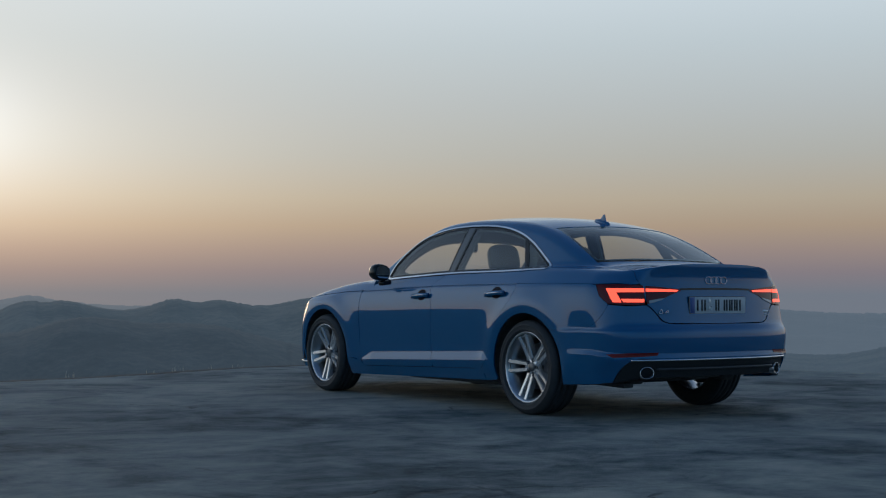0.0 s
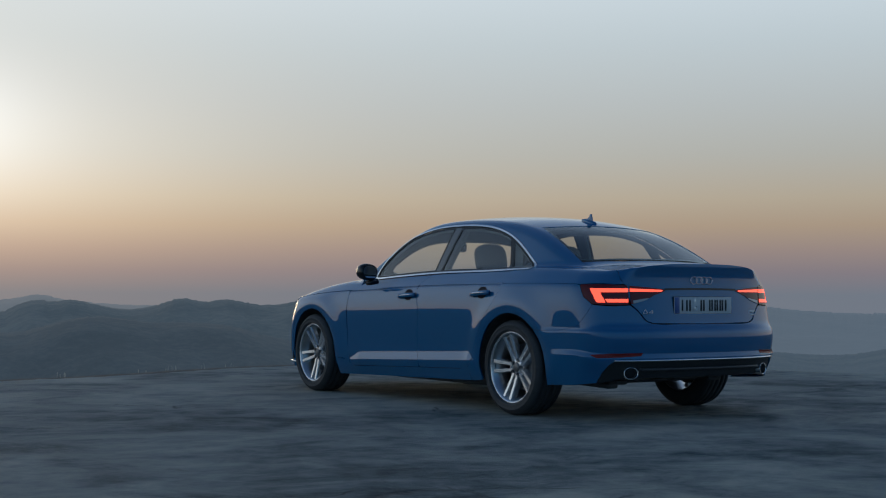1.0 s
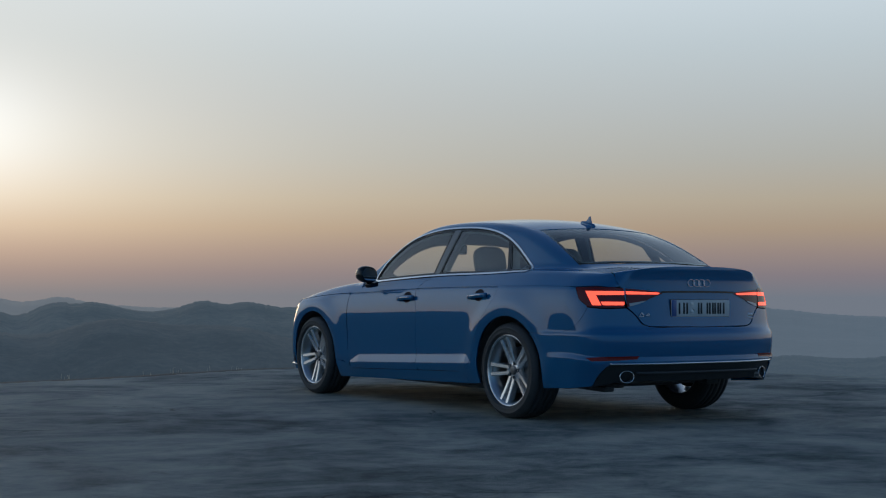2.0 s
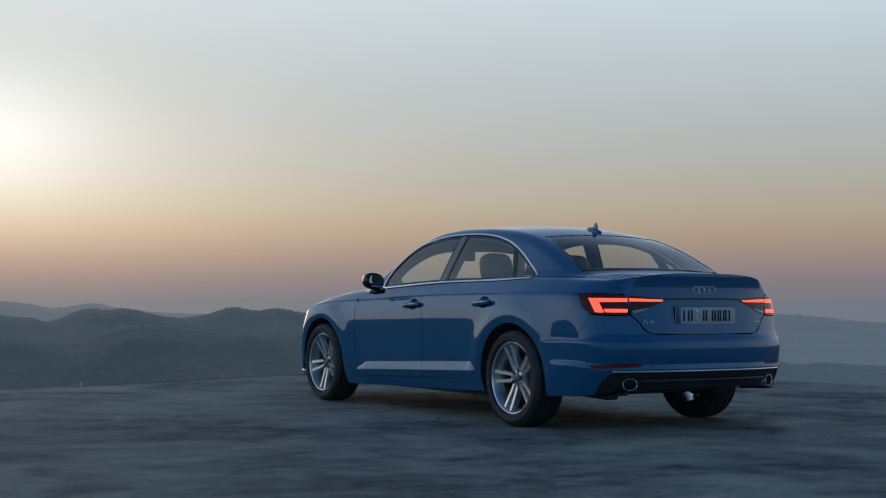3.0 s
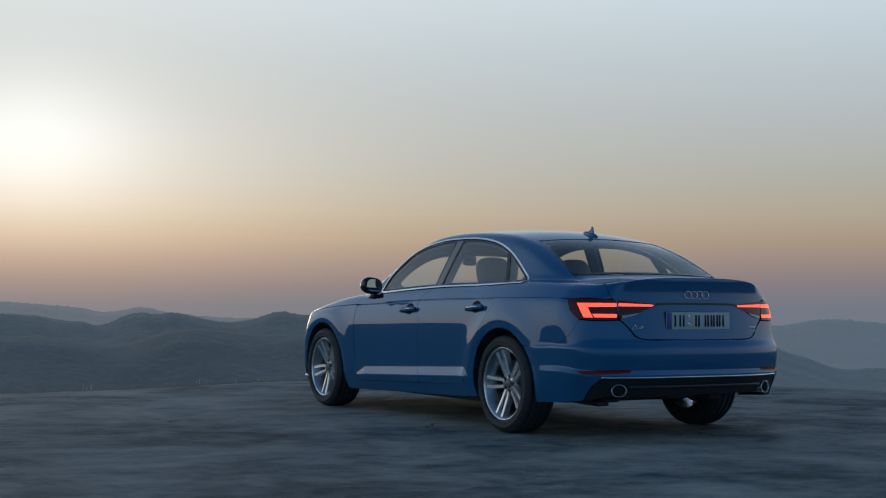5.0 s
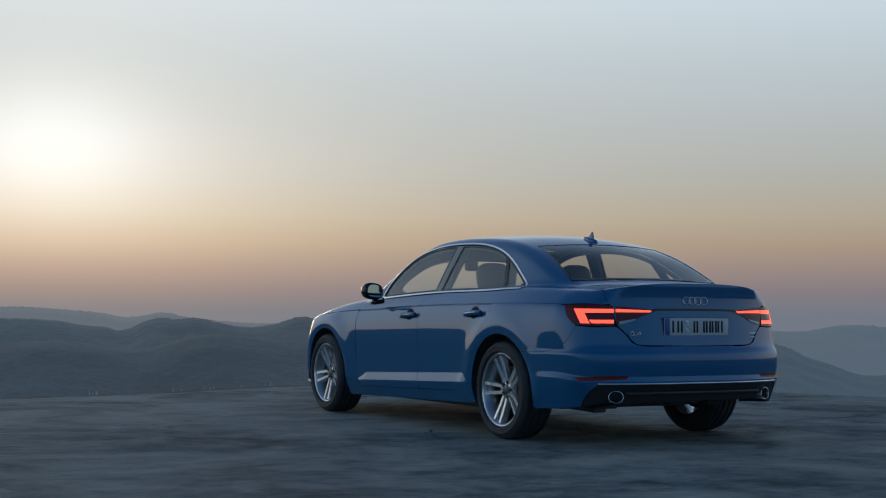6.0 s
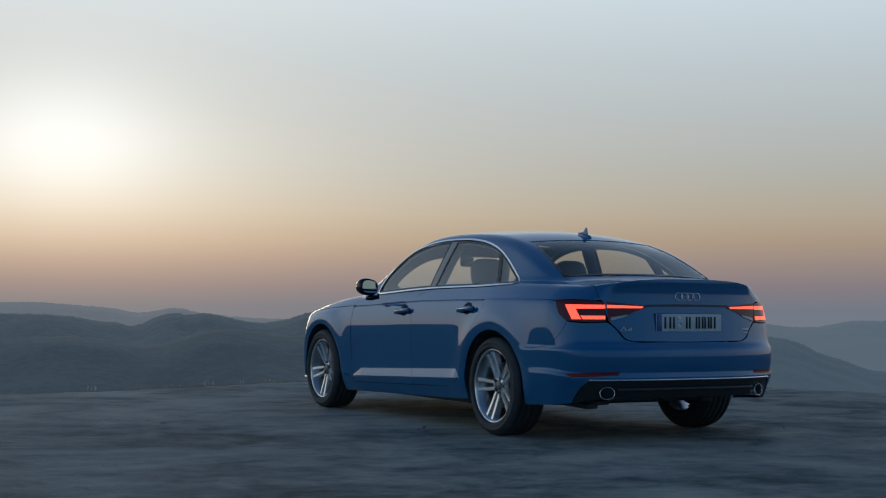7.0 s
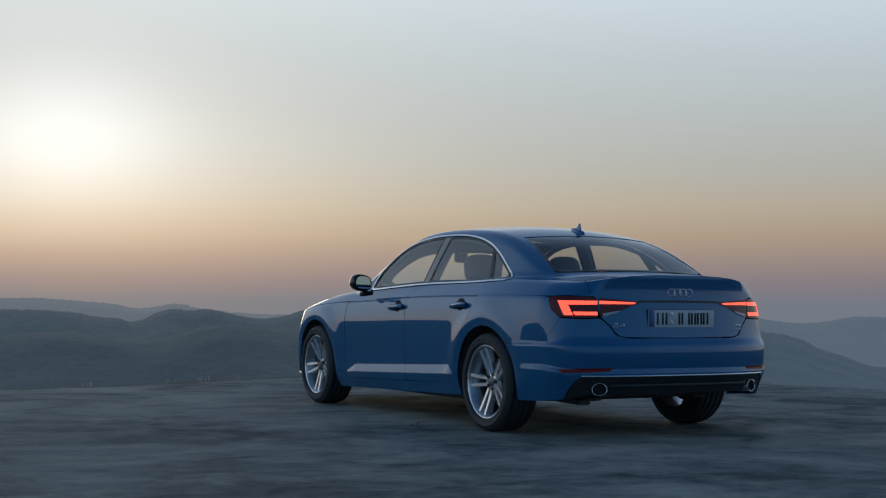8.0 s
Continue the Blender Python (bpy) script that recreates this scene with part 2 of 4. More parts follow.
def hill_material(name, low, high, scale, glow=None, power=0.0, sunward_haze=None):
    m = bpy.data.materials.new(name)
    m.use_nodes = True
    n = Nodes(m.node_tree)
    co = n.add("ShaderNodeTexCoord").outputs["Object"]
    k = n.math("ADD", n.math("MULTIPLY", n.noise(co, scale, 6, 0.6, 0.4), 0.6), n.math("MULTIPLY", n.noise(co, scale * 12, 4, 0.6), 0.4))
    col = n.ramp(k, [(0.35, low), (0.65, high)], "EASE")
    p = n.add("ShaderNodeBsdfPrincipled", ins={"Base Color": col, "Roughness": 0.95, "Specular IOR Level": 0.1})
    # haze is painted on: an even emission over the slopes' own colour
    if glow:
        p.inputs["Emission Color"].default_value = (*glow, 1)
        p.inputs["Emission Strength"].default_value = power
    if sunward_haze:
        # sunlit haze painted into the emission, warmer and paler towards the sun
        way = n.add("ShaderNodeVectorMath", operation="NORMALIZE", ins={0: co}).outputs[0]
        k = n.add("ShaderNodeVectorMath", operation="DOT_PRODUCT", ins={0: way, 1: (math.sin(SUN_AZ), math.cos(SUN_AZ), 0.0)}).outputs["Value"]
        haze = n.mix(n.ramp(k, [(0.88, (0, 0, 0)), (0.985, (1, 1, 1))], "EASE"), glow, sunward_haze)
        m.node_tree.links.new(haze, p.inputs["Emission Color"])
    n.add("ShaderNodeOutputMaterial", ins={0: p.outputs[0]})
    return m


ASPHALT = ground_material()
# darker band on the brink ahead only, its width fitted to the camera's view
RIM_BAND = material("dark_rim_band", (0.020, 0.021, 0.020), 0.9)
grained(RIM_BAND, 6, 0.4, 0.004)
SLOPE = hill_material("scrub_slope", (0.030, 0.036, 0.034), (0.060, 0.064, 0.056), 0.05)
# the ranges emit a painted blue-grey haze, paler the farther they lie
HILL_NEAR = hill_material("wooded_hill_painted_haze", (0.012, 0.020, 0.022), (0.070, 0.073, 0.066), 0.012, lin(68, 82, 93), 0.70)
HILL_FOOT = hill_material("wooded_foothill_painted_haze", (0.014, 0.020, 0.022), (0.064, 0.067, 0.060), 0.016, lin(64, 77, 88), 0.64)
HILL_MID = hill_material("middle_hill_painted_haze", (0.014, 0.024, 0.030), (0.048, 0.055, 0.056), 0.010, lin(76, 92, 105), 0.68)
HILL_FAR = hill_material("distant_hill_painted_haze", (0.022, 0.032, 0.040), (0.034, 0.044, 0.050), 0.003, lin(94, 108, 121), 0.78, lin(107, 115, 123))
GRASS = material("dry_grass", (0.55, 0.53, 0.45), 0.8)
grained(GRASS, 8, 0.4)
tree = GRASS.node_tree
thin = tree.nodes.new("ShaderNodeBsdfTranslucent")
thin.inputs["Color"].default_value = (0.70, 0.66, 0.55, 1)
blend = tree.nodes.new("ShaderNodeMixShader")
blend.inputs[0].default_value = 0.6
tree.links.new(tree.nodes["Principled BSDF"].outputs[0], blend.inputs[1])
tree.links.new(thin.outputs[0], blend.inputs[2])
tree.links.new(blend.outputs[0], tree.nodes["Material Output"].inputs[0])


# ---- the car's body as one smooth implicit form: a = |x|, y ahead from the rear axle, z up ----
def spline(xs, ys):
    """A natural cubic spline through the knots, straight beyond its ends."""
    xs, ys = np.array(xs, float), np.array(ys, float)
    n, h = len(xs), np.diff(xs)
    A, b = np.eye(n), np.zeros(n)
    for i in range(1, n - 1):
        A[i, i - 1:i + 2] = h[i - 1], 2 * (h[i - 1] + h[i]), h[i]
        b[i] = 6 * ((ys[i + 1] - ys[i]) / h[i] - (ys[i] - ys[i - 1]) / h[i - 1])
    m = np.linalg.solve(A, b)

    def f(x):
        x = np.asarray(x, float)
        c = np.clip(x, xs[0], xs[-1])
        i = np.clip(np.searchsorted(xs, c) - 1, 0, n - 2)
        p, q, d = xs[i + 1] - c, c - xs[i], h[i]
        v = (m[i] * p ** 3 + m[i + 1] * q ** 3) / (6 * d) + (ys[i] / d - m[i] * d / 6) * p + (ys[i + 1] / d - m[i + 1] * d / 6) * q
        s0 = (ys[1] - ys[0]) / h[0] - h[0] * m[1] / 6
        s1 = (ys[-1] - ys[-2]) / h[-1] + h[-1] * m[-2] / 6
        return v + np.where(x < xs[0], (x - xs[0]) * s0, 0) + np.where(x > xs[-1], (x - xs[-1]) * s1, 0)
    return f


def smax(a, b, r):
    k = np.maximum(r - np.abs(a - b), 0) / r
    return np.maximum(a, b) + k * k * r / 4


def smin(a, b, r):
    return -smax(-a, -b, r)


def ramp(x, a, b):
    k = np.clip((x - a) / (b - a), 0, 1)
    return k * k * (3 - 2 * k)


R_TYRE, WHEELBASE, ARCH = 0.327, 2.82, 0.372
PLAN = spline((-1.0, -0.6, -0.3, 0.0, 0.5, 1.2, 2.0, 2.5, 2.85, 3.3, 3.7), (0.81, 0.866, 0.894, 0.905, 0.898, 0.890, 0.888, 0.893, 0.893, 0.865, 0.80))
PROFILE = spline((0.10, 0.18, 0.25, 0.32, 0.45, 0.56, 0.68, 0.76, 0.83, 0.88), (-0.10, -0.055, -0.030, -0.017, -0.010, -0.003, 0.0, -0.005, -0.018, -0.033))
TORNADO = spline((-1.0, -0.6, -0.35, 0.5, 1.2, 2.0, 2.6, 3.1), (0.895, 0.897, 0.900, 0.899, 0.889, 0.859, 0.838, 0.80))
DECK = spline((-1.1, -0.95, -0.9, -0.8, -0.6, -0.3, 0.3, 1.9, 2.3, 2.8, 3.2, 3.5, 3.7), (1.036, 1.026, 1.022, 1.016, 1.03, 1.055, 1.06, 1.0, 0.985, 0.935, 0.855, 0.765, 0.68))
TAIL = spline((0.15, 0.26, 0.33, 0.40, 0.50, 0.57, 0.60, 0.625, 0.65, 0.72, 0.80, 0.87, 0.93, 0.965, 1.0, 1.03), (-0.885, -0.918, -0.942, -0.962, -0.982, -0.983, -0.974, -0.955, -0.947, -0.938, -0.929, -0.922, -0.918, -0.920, -0.929, -0.936))
ROOF = spline((-0.8, -0.45, -0.3, -0.15, 0.0, 0.15, 0.3, 0.5, 0.7, 0.9, 1.1, 1.3, 1.45, 1.63, 1.8, 2.0, 2.2, 2.5), (0.90, 1.083, 1.157, 1.228, 1.289, 1.336, 1.370, 1.398, 1.414, 1.423, 1.426, 1.419, 1.400, 1.342, 1.258, 1.138, 1.022, 0.86))
BELT = spline((-0.9, -0.45, -0.3, -0.05, 0.2, 1.0, 1.9, 2.3), (0.49, 0.63, 0.675, 0.717, 0.733, 0.757, 0.772, 0.775))


def body(x, y, z):
    """Below 0 inside the body, above 0 outside."""
    a = np.abs(x)
    # flank: rounded profile, crisp shoulder line, flares over the wheels, a step low on the doors and the bumper
    u = z - TORNADO(y)
    zz = z - (TORNADO(y) - 0.88) * ramp(z, 0.55, 0.85)
    flank = PROFILE(zz)
    for hub in (0.0, WHEELBASE):
        r = np.hypot(y - hub, z - R_TYRE)
        flank = flank + 0.020 * np.exp(-((r - ARCH - 0.055) / np.where(r > ARCH + 0.055, 0.095, 0.065)) ** 2) * ramp(z, 0.15, 0.4)
    low = z - (0.323 - 0.037 * (y - 1.37))
    end = np.clip(np.minimum((y - 0.415) / 0.085, (2.262 - y) / 0.19), 0.02, 1.0)
    flank = flank + 0.021 * np.where(end > 0.025, end, 0.0) * smin(smax(1 - low / (0.062 * end), 0 * low, 0.08), smax(1 + low / 0.11, 0 * low, 0.3), 0.05)
    low2 = z - 0.437 + 0.022 * ramp(-y, 0.62, 0.88)
    flank = flank + 0.015 * smin(smax(1 - low2 / 0.032, 0 * low2, 0.1), smax(1 + low2 / 0.11, 0 * low2, 0.3), 0.05) * (1 - ramp(y, -0.62, -0.40))
    # the bumper stands out below its seam
    flank = flank + 0.012 * ramp(-y, 0.32, 0.50) * (1 - ramp(z, 0.576, 0.612))
    flank = smin(flank, -0.036 - 0.98 * u, 0.008)
    flank = flank - 0.0085 * np.exp(-((u + 0.005) / 0.0045) ** 2) * ramp(y, 0.12, 0.15) * (1 - ramp(y, 2.24, 2.27))
    # the tail narrows upwards and tucks in at its foot
    side = a - PLAN(y) - flank + ramp(-y, 0.58, 0.95) * (0.020 + 0.100 * ramp(z, 0.60, 0.98) + 0.045 * ramp(-z, -0.42, -0.26))
    tail = TAIL(z) + 0.034 * (a / 0.5) ** 3.3
    tail = tail - 0.014 * smin(smax(1 - low2 / 0.032, 0 * low2, 0.1), smax(1 + low2 / 0.11, 0 * low2, 0.3), 0.05)
    rear = tail - y
    sr = smax(side, rear, 0.09)
    nose = y - (3.70 - 0.36 * (a / 0.85) ** 3 - 0.10 * ramp(z, 0.5, 0.8))
    sr = smax(sr, nose, 0.12)
    lip = 0.012 * np.exp(-((y + 0.93) / 0.05) ** 2)
    top = z - DECK(y) - lip + 0.040 * (a / 0.7) ** 3
    lower = smax(sr, top, 0.028 - 0.015 * ramp(-y, 0.70, 0.86))
    cab = smax(a - BELT(y) + 0.40 * (z - 1.0) + 0.16 * np.maximum(z - 1.0, 0) ** 2, z - ROOF(y) + 0.14 * a * a, 0.055)
    return smin(lower, smax(cab, 0.93 - z, 0.02), 0.03)


def gradient(p, e=0.0012):
    g = np.empty_like(p)
    for i in range(3):
        d = np.zeros(3)
        d[i] = e
        g[:, i] = body(*(p + d).T) - body(*(p - d).T)
    return g / np.maximum(np.linalg.norm(g, axis=1, keepdims=True), 1e-9)


def meet(o, d, far=1.5):
    """Where rays from inside leave the body."""
    lo, hi = np.zeros(len(o)), np.full(len(o), far)
    for _ in range(26):
        mid = (lo + hi) / 2
        out = body(*(o + d * mid[:, None]).T) > 0
        hi, lo = np.where(out, mid, hi), np.where(out, lo, mid)
    return o + d * lo[:, None]


CY, CA, CR, NY = -0.42, 0.44, 0.44, 3.1
CORNER = CR * math.pi / 2
TY, TZ, TR = -0.62, 0.80, 0.26
TURN_D = TR * math.pi / 2


def rays(chart, q):
    """Two numbers of a chart to rays from inside. S: y, z. T: x, y. Y: y and angle round the car's middle. W: s, z round the rear corner; N: round the front one. D: x, t over the boot's edge."""
    u, v = q[:, 0], q[:, 1]
    zero = np.zeros(len(q))
    if chart == "S":
        return np.stack((zero + 0.05, u, v), 1), np.stack((zero + 1, zero, zero), 1)
    if chart == "T":
        return np.stack((u, v, zero + 0.7), 1), np.stack((zero, zero, zero + 1), 1)
    if chart == "Y":
        return np.stack((zero, u, zero + 0.75), 1), np.stack((np.cos(v), zero, np.sin(v)), 1)
    if chart == "W":
        k = np.clip(-u, 0, CORNER) / CR
        return (np.stack((CA - np.maximum(-u - CORNER, 0), CY + np.maximum(u, 0), v), 1), np.stack((np.cos(k), -np.sin(k), zero), 1))
    if chart == "N":
        k = np.clip(-u, 0, CORNER) / CR
        return (np.stack((CA - np.maximum(-u - CORNER, 0), NY - np.maximum(u, 0), v), 1), np.stack((np.cos(k), np.sin(k), zero), 1))
    k = np.clip(-v, 0, TURN_D) / TR
    return (np.stack((u, TY + np.maximum(v, 0), TZ - np.maximum(-v - TURN_D, 0)), 1), np.stack((zero, -np.sin(k), np.cos(k)), 1))


def on_body(chart, q):
    o, d = rays(chart, np.asarray(q, float))
    return meet(o, d)


# ---- building helpers ----
def mesh_object(name, verts, faces, mat, parent=None, label="", smooth=True, normals=None):
    me = bpy.data.meshes.new(name)
    me.from_pydata([tuple(map(float, v)) for v in verts], [], [tuple(map(int, f)) for f in faces])
    me.materials.append(mat)
    me.polygons.foreach_set("use_smooth", [smooth] * len(me.polygons))
    if normals is not None:
        me.normals_split_custom_set_from_vertices([tuple(map(float, v)) for v in normals])
    ob = new(name, me)
    if parent:
        ob.parent = parent
    return tagged(ob, label)


def part(name, bm, mat, parent=None, label="", smooth=True, at=None):
    me = bpy.data.meshes.new(name)
    bm.normal_update()
    bm.to_mesh(me)
    bm.free()
    me.materials.append(mat)
    me.polygons.foreach_set("use_smooth", [smooth] * len(me.polygons))
    ob = new(name, me)
    if parent:
        ob.parent = parent
    if at is not None:
        ob.matrix_local = at
    return tagged(ob, label)


def box(size, at=(0, 0, 0), bevel=0.0, segments=3, turn=(0, 0, 0), taper=None):
    """A bevelled box, its top scaled by taper."""
    bm = bmesh.new()
    bmesh.ops.create_cube(bm, size=1)
    for v in bm.verts:
        v.co = Vector((v.co.x * size[0], v.co.y * size[1], v.co.z * size[2]))
        if taper and v.co.z > 0:
            v.co.x *= taper[0]
            v.co.y *= taper[1]
    if bevel:
        bmesh.ops.bevel(bm, geom=bm.edges[:], offset=bevel, segments=segments, profile=0.5, affect="EDGES")
    bmesh.ops.transform(bm, matrix=pose(*at, *turn), verts=bm.verts)
    return bm


def join(*bms):
    out = bmesh.new()
    for b in bms:
        me = bpy.data.meshes.new("scratch")
        b.to_mesh(me)
        b.free()
        out.from_mesh(me)
        bpy.data.meshes.remove(me)
    return out


def lathe(profile, n=64):
    """Turns a profile of (x, radius) round the x axis."""
    bm = bmesh.new()
    rings = [[bm.verts.new((x, r * math.cos(2 * math.pi * i / n), r * math.sin(2 * math.pi * i / n))) for i in range(n)] for x, r in profile]
    for a, b in zip(rings, rings[1:]):
        for i in range(n):
            bm.faces.new((a[i], a[(i + 1) % n], b[(i + 1) % n], b[i]))
    bmesh.ops.recalc_face_normals(bm, faces=bm.faces[:])
    return bm


def disc(bm, x, r, n=48):
    vs = [bm.verts.new((x, r * math.cos(2 * math.pi * i / n), r * math.sin(2 * math.pi * i / n))) for i in range(n)]
    bm.faces.new(vs)


def sweep(points, section, closed=False):
    """Sweeps a section of (across, up) pairs along 3D points, up as near to z as can be."""
    bm = bmesh.new()
    pts = [Vector(p) for p in points]
    rings = []
    for i, p in enumerate(pts):
        a, b = pts[max(i - 1, 0)], pts[min(i + 1, len(pts) - 1)]
        if closed:
            a, b = pts[i - 1], pts[(i + 1) % len(pts)]
        t = (b - a).normalized()
        s = t.cross(Vector((0, 0, 1)))
        s = s.normalized() if s.length > 1e-4 else Vector((1, 0, 0))
        u = s.cross(t)
        rings.append([bm.verts.new(p + s * x + u * y) for x, y in section])
    m = len(section)
    pairs = list(zip(rings, rings[1:])) + ([(rings[-1], rings[0])] if closed else [])
    for a, b in pairs:
        for i in range(m):
            bm.faces.new((a[i], a[(i + 1) % m], b[(i + 1) % m], b[i]))
    if not closed:
        bm.faces.new(rings[0][::-1])
        bm.faces.new(rings[-1])
    bmesh.ops.recalc_face_normals(bm, faces=bm.faces[:])
    return bm


def round_section(r, n=8, k=1.0):
    return [(r * math.cos(2 * math.pi * i / n), k * r * math.sin(2 * math.pi * i / n)) for i in range(n)]


# ---- panels cut from the body's form ----
def curve(pts, n=24):
    """A smooth line of n points through a few."""
    pts = np.array(pts, float)
    if len(pts) == 2:
        return pts[0] + (pts[1] - pts[0]) * np.linspace(0, 1, n)[:, None]
    d = np.concatenate(([0], np.cumsum(np.linalg.norm(np.diff(pts, axis=0), axis=1))))
    t = np.linspace(0, d[-1], n)
    return np.stack([spline(d, pts[:, i])(t) for i in range(pts.shape[1])], 1)


def chain(*pieces):
    """One outline from several lines; equal neighbours are left out."""
    q = np.concatenate([np.atleast_2d(np.array(p, float)) for p in pieces])
    keep = [0] + [i for i in range(1, len(q)) if np.linalg.norm(q[i] - q[i - 1]) > 1e-4]
    q = q[keep]
    return q[:-1] if np.linalg.norm(q[0] - q[-1]) < 1e-4 else q


def inside(poly, pts):
    x, y = pts[:, 0], pts[:, 1]
    res = np.zeros(len(pts), bool)
    for (x0, y0), (x1, y1) in zip(poly, np.roll(poly, -1, 0)):
        if y0 == y1:
            continue
        hit = ((y0 > y) != (y1 > y)) & (x < (x1 - x0) * (y - y0) / (y1 - y0) + x0)
        res ^= hit
    return res


def area(poly):
    x, y = poly.T
    return 0.5 * np.sum(x * np.roll(y, -1) - np.roll(x, -1) * y)


def shrink(poly, d):
    """The outline moved inwards by d."""
    if not d:
        return poly
    s = 1 if area(poly) > 0 else -1
    e = np.roll(poly, -1, 0) - poly
    nrm = np.stack((-e[:, 1], e[:, 0]), 1) / np.maximum(np.linalg.norm(e, axis=1, keepdims=True), 1e-9) * s
    m = nrm + np.roll(nrm, 1, 0)
    m /= np.maximum(np.linalg.norm(m, axis=1, keepdims=True), 0.35)
    k = 1 / np.clip(np.sum(m * nrm, 1), 0.5, 1)
    return poly + m * d * k[:, None]


def fill_in(poly, step):
    out = []
    for a, b in zip(poly, np.roll(poly, -1, 0)):
        k = max(1, int(math.ceil(np.linalg.norm(b - a) / step)))
        out += [a + (b - a) * i / k for i in range(k)]
    return np.array(out)


def panel(name, chart, outline, mat, parent, step=0.03, holes=(), offset=0.0, depth=0.012, side=1, gap=0.0018, label="", lines=()):
    """A panel of the body inside an outline on a chart, with its edges turned inwards. side: 1 the car's left (-x), -1 its right,
    0 both halves in one, 2 as drawn (charts T and D, which span both)."""
    scale = np.array((1.0, 0.72 if chart == "Y" else 1.0))
    loops = [fill_in(shrink(np.array(outline, float) * scale, gap), step)]
    loops += [fill_in(shrink(np.array(h, float) * scale, -gap), step) for h in holes]
    flat = np.concatenate(loops)
    lo, hi = flat.min(0), flat.max(0)
    gx, gy = np.meshgrid(np.arange(lo[0] + step / 2, hi[0], step), np.arange(lo[1] + step / 2, hi[1], step))
    grid = np.stack((gx.ravel(), gy.ravel()), 1)
    ok = inside(loops[0], grid)
    for h in loops[1:]:
        ok &= ~inside(h, grid)
    grid = grid[ok]
    if len(grid):
        near = np.min([np.hypot(grid[:, 0] - p[0], grid[:, 1] - p[1]) for p in flat], axis=0)
        grid = grid[near > step * 0.45]
    ridges = []
    for ln in lines:
        ln = np.array(ln, float) * scale
        ok = inside(loops[0], ln)
        for h in loops[1:]:
            ok &= ~inside(h, ln)
        ok &= np.min([np.hypot(ln[:, 0] - p[0], ln[:, 1] - p[1]) for p in flat], axis=0) > step * 0.25
        run = []
        for p, good in zip(ln, ok):
            if good:
                run.append(p)
            elif run:
                ridges.append(np.array(run))
                run = []
        if run:
            ridges.append(np.array(run))
    for q in ridges:
        if len(grid):
            near = np.min([np.hypot(grid[:, 0] - p[0], grid[:, 1] - p[1]) for p in q], axis=0)
            grid = grid[near > step * 0.4]
    edges, rims, k = [], [], 0
    for lp in loops:
        ids = list(range(k, k + len(lp)))
        edges += list(zip(ids, ids[1:] + ids[:1]))
        rims.append(ids)
        k += len(lp)
    extra = np.concatenate(ridges) if ridges else np.zeros((0, 2))
    for q in ridges:
        edges += [(k + i, k + i + 1) for i in range(len(q) - 1)]
        k += len(q)
    pts = [Vector(p) for p in np.concatenate((flat, extra, grid))]
    vs, _, tris, origin, _, _ = geometry.delaunay_2d_cdt(pts, edges, [], 0, 1e-6)
    q = np.array([tuple(v) for v in vs])
    tris = np.array([tuple(t) for t in tris])
    mid = q[tris].mean(1)
    ok = inside(loops[0], mid)
    for h in loops[1:]:
        ok &= ~inside(h, mid)
    tris = tris[ok]
    where = {i: j for j, o in enumerate(origin) for i in o}
    p = on_body(chart, q / scale)
    nrm = gradient(p)
    p = p + nrm * offset
    if side == 0:
        p[np.abs(p[:, 0]) < 0.004, 0] = 0.0
    if side in (0, 1):
        p, nrm = p * (-1, 1, 1), nrm * (-1, 1, 1)
    fn = np.cross(p[tris[:, 1]] - p[tris[:, 0]], p[tris[:, 2]] - p[tris[:, 0]])
    turned = np.sum(fn * nrm[tris].mean(1), 1) < 0
    tris[turned] = tris[turned][:, ::-1]
    V, N, F = [p], [nrm], [tris]
    quads, count = [], len(p)
    if depth:
        for ids in rims:
            ids = [where[i] for i in ids]
            a, n0 = p[ids], nrm[ids]
            tan = np.roll(a, -1, 0) - np.roll(a, 1, 0)
            out = np.cross(tan, n0)
            out /= np.maximum(np.linalg.norm(out, axis=1, keepdims=True), 1e-9)
            m = len(ids)
            V += [a, a - n0 * depth]
            N += [out, out]
            for i in range(m):
                j = (i + 1) % m
                if side == 0 and abs(a[i, 0]) < 1e-3 and abs(a[j, 0]) < 1e-3:
                    continue
                quads.append((count + i, count + j, count + m + j, count + m + i))
            count += 2 * m
    V, N = np.concatenate(V), np.concatenate(N)
    faces = [tuple(t) for t in tris]
    if quads:
        quads = np.array(quads)
        fn = np.cross(V[quads[:, 1]] - V[quads[:, 0]], V[quads[:, 2]] - V[quads[:, 0]])
        want = N[quads].mean(1)
        if np.sum(np.sum(fn * want, 1) < 0) > len(quads) / 2:
            N[len(p):] *= -1
            want = -want
        faces += [tuple(f) for f in quads]
    if side == 0:
        m = len(V)
        V, N = np.concatenate((V, V * (-1, 1, 1))), np.concatenate((N, N * (-1, 1, 1)))
        faces += [tuple(i + m for i in f[::-1]) for f in faces]
    return mesh_object(name, V, faces, mat, parent, label, True, N)


def surface_line(chart, q, offset=0.0, side=1):
    """Points of a chart on the body, as 3D points of the left (1) or right (-1) half."""
    p = on_body(chart, q)
    p = p + gradient(p) * offset
    return p * (-1, 1, 1) if side == 1 else p


def to_y(p):
    """3D points to the chart Y."""
    return np.stack((p[:, 1], np.arctan2(p[:, 2] - 0.75, np.abs(p[:, 0]))), 1)



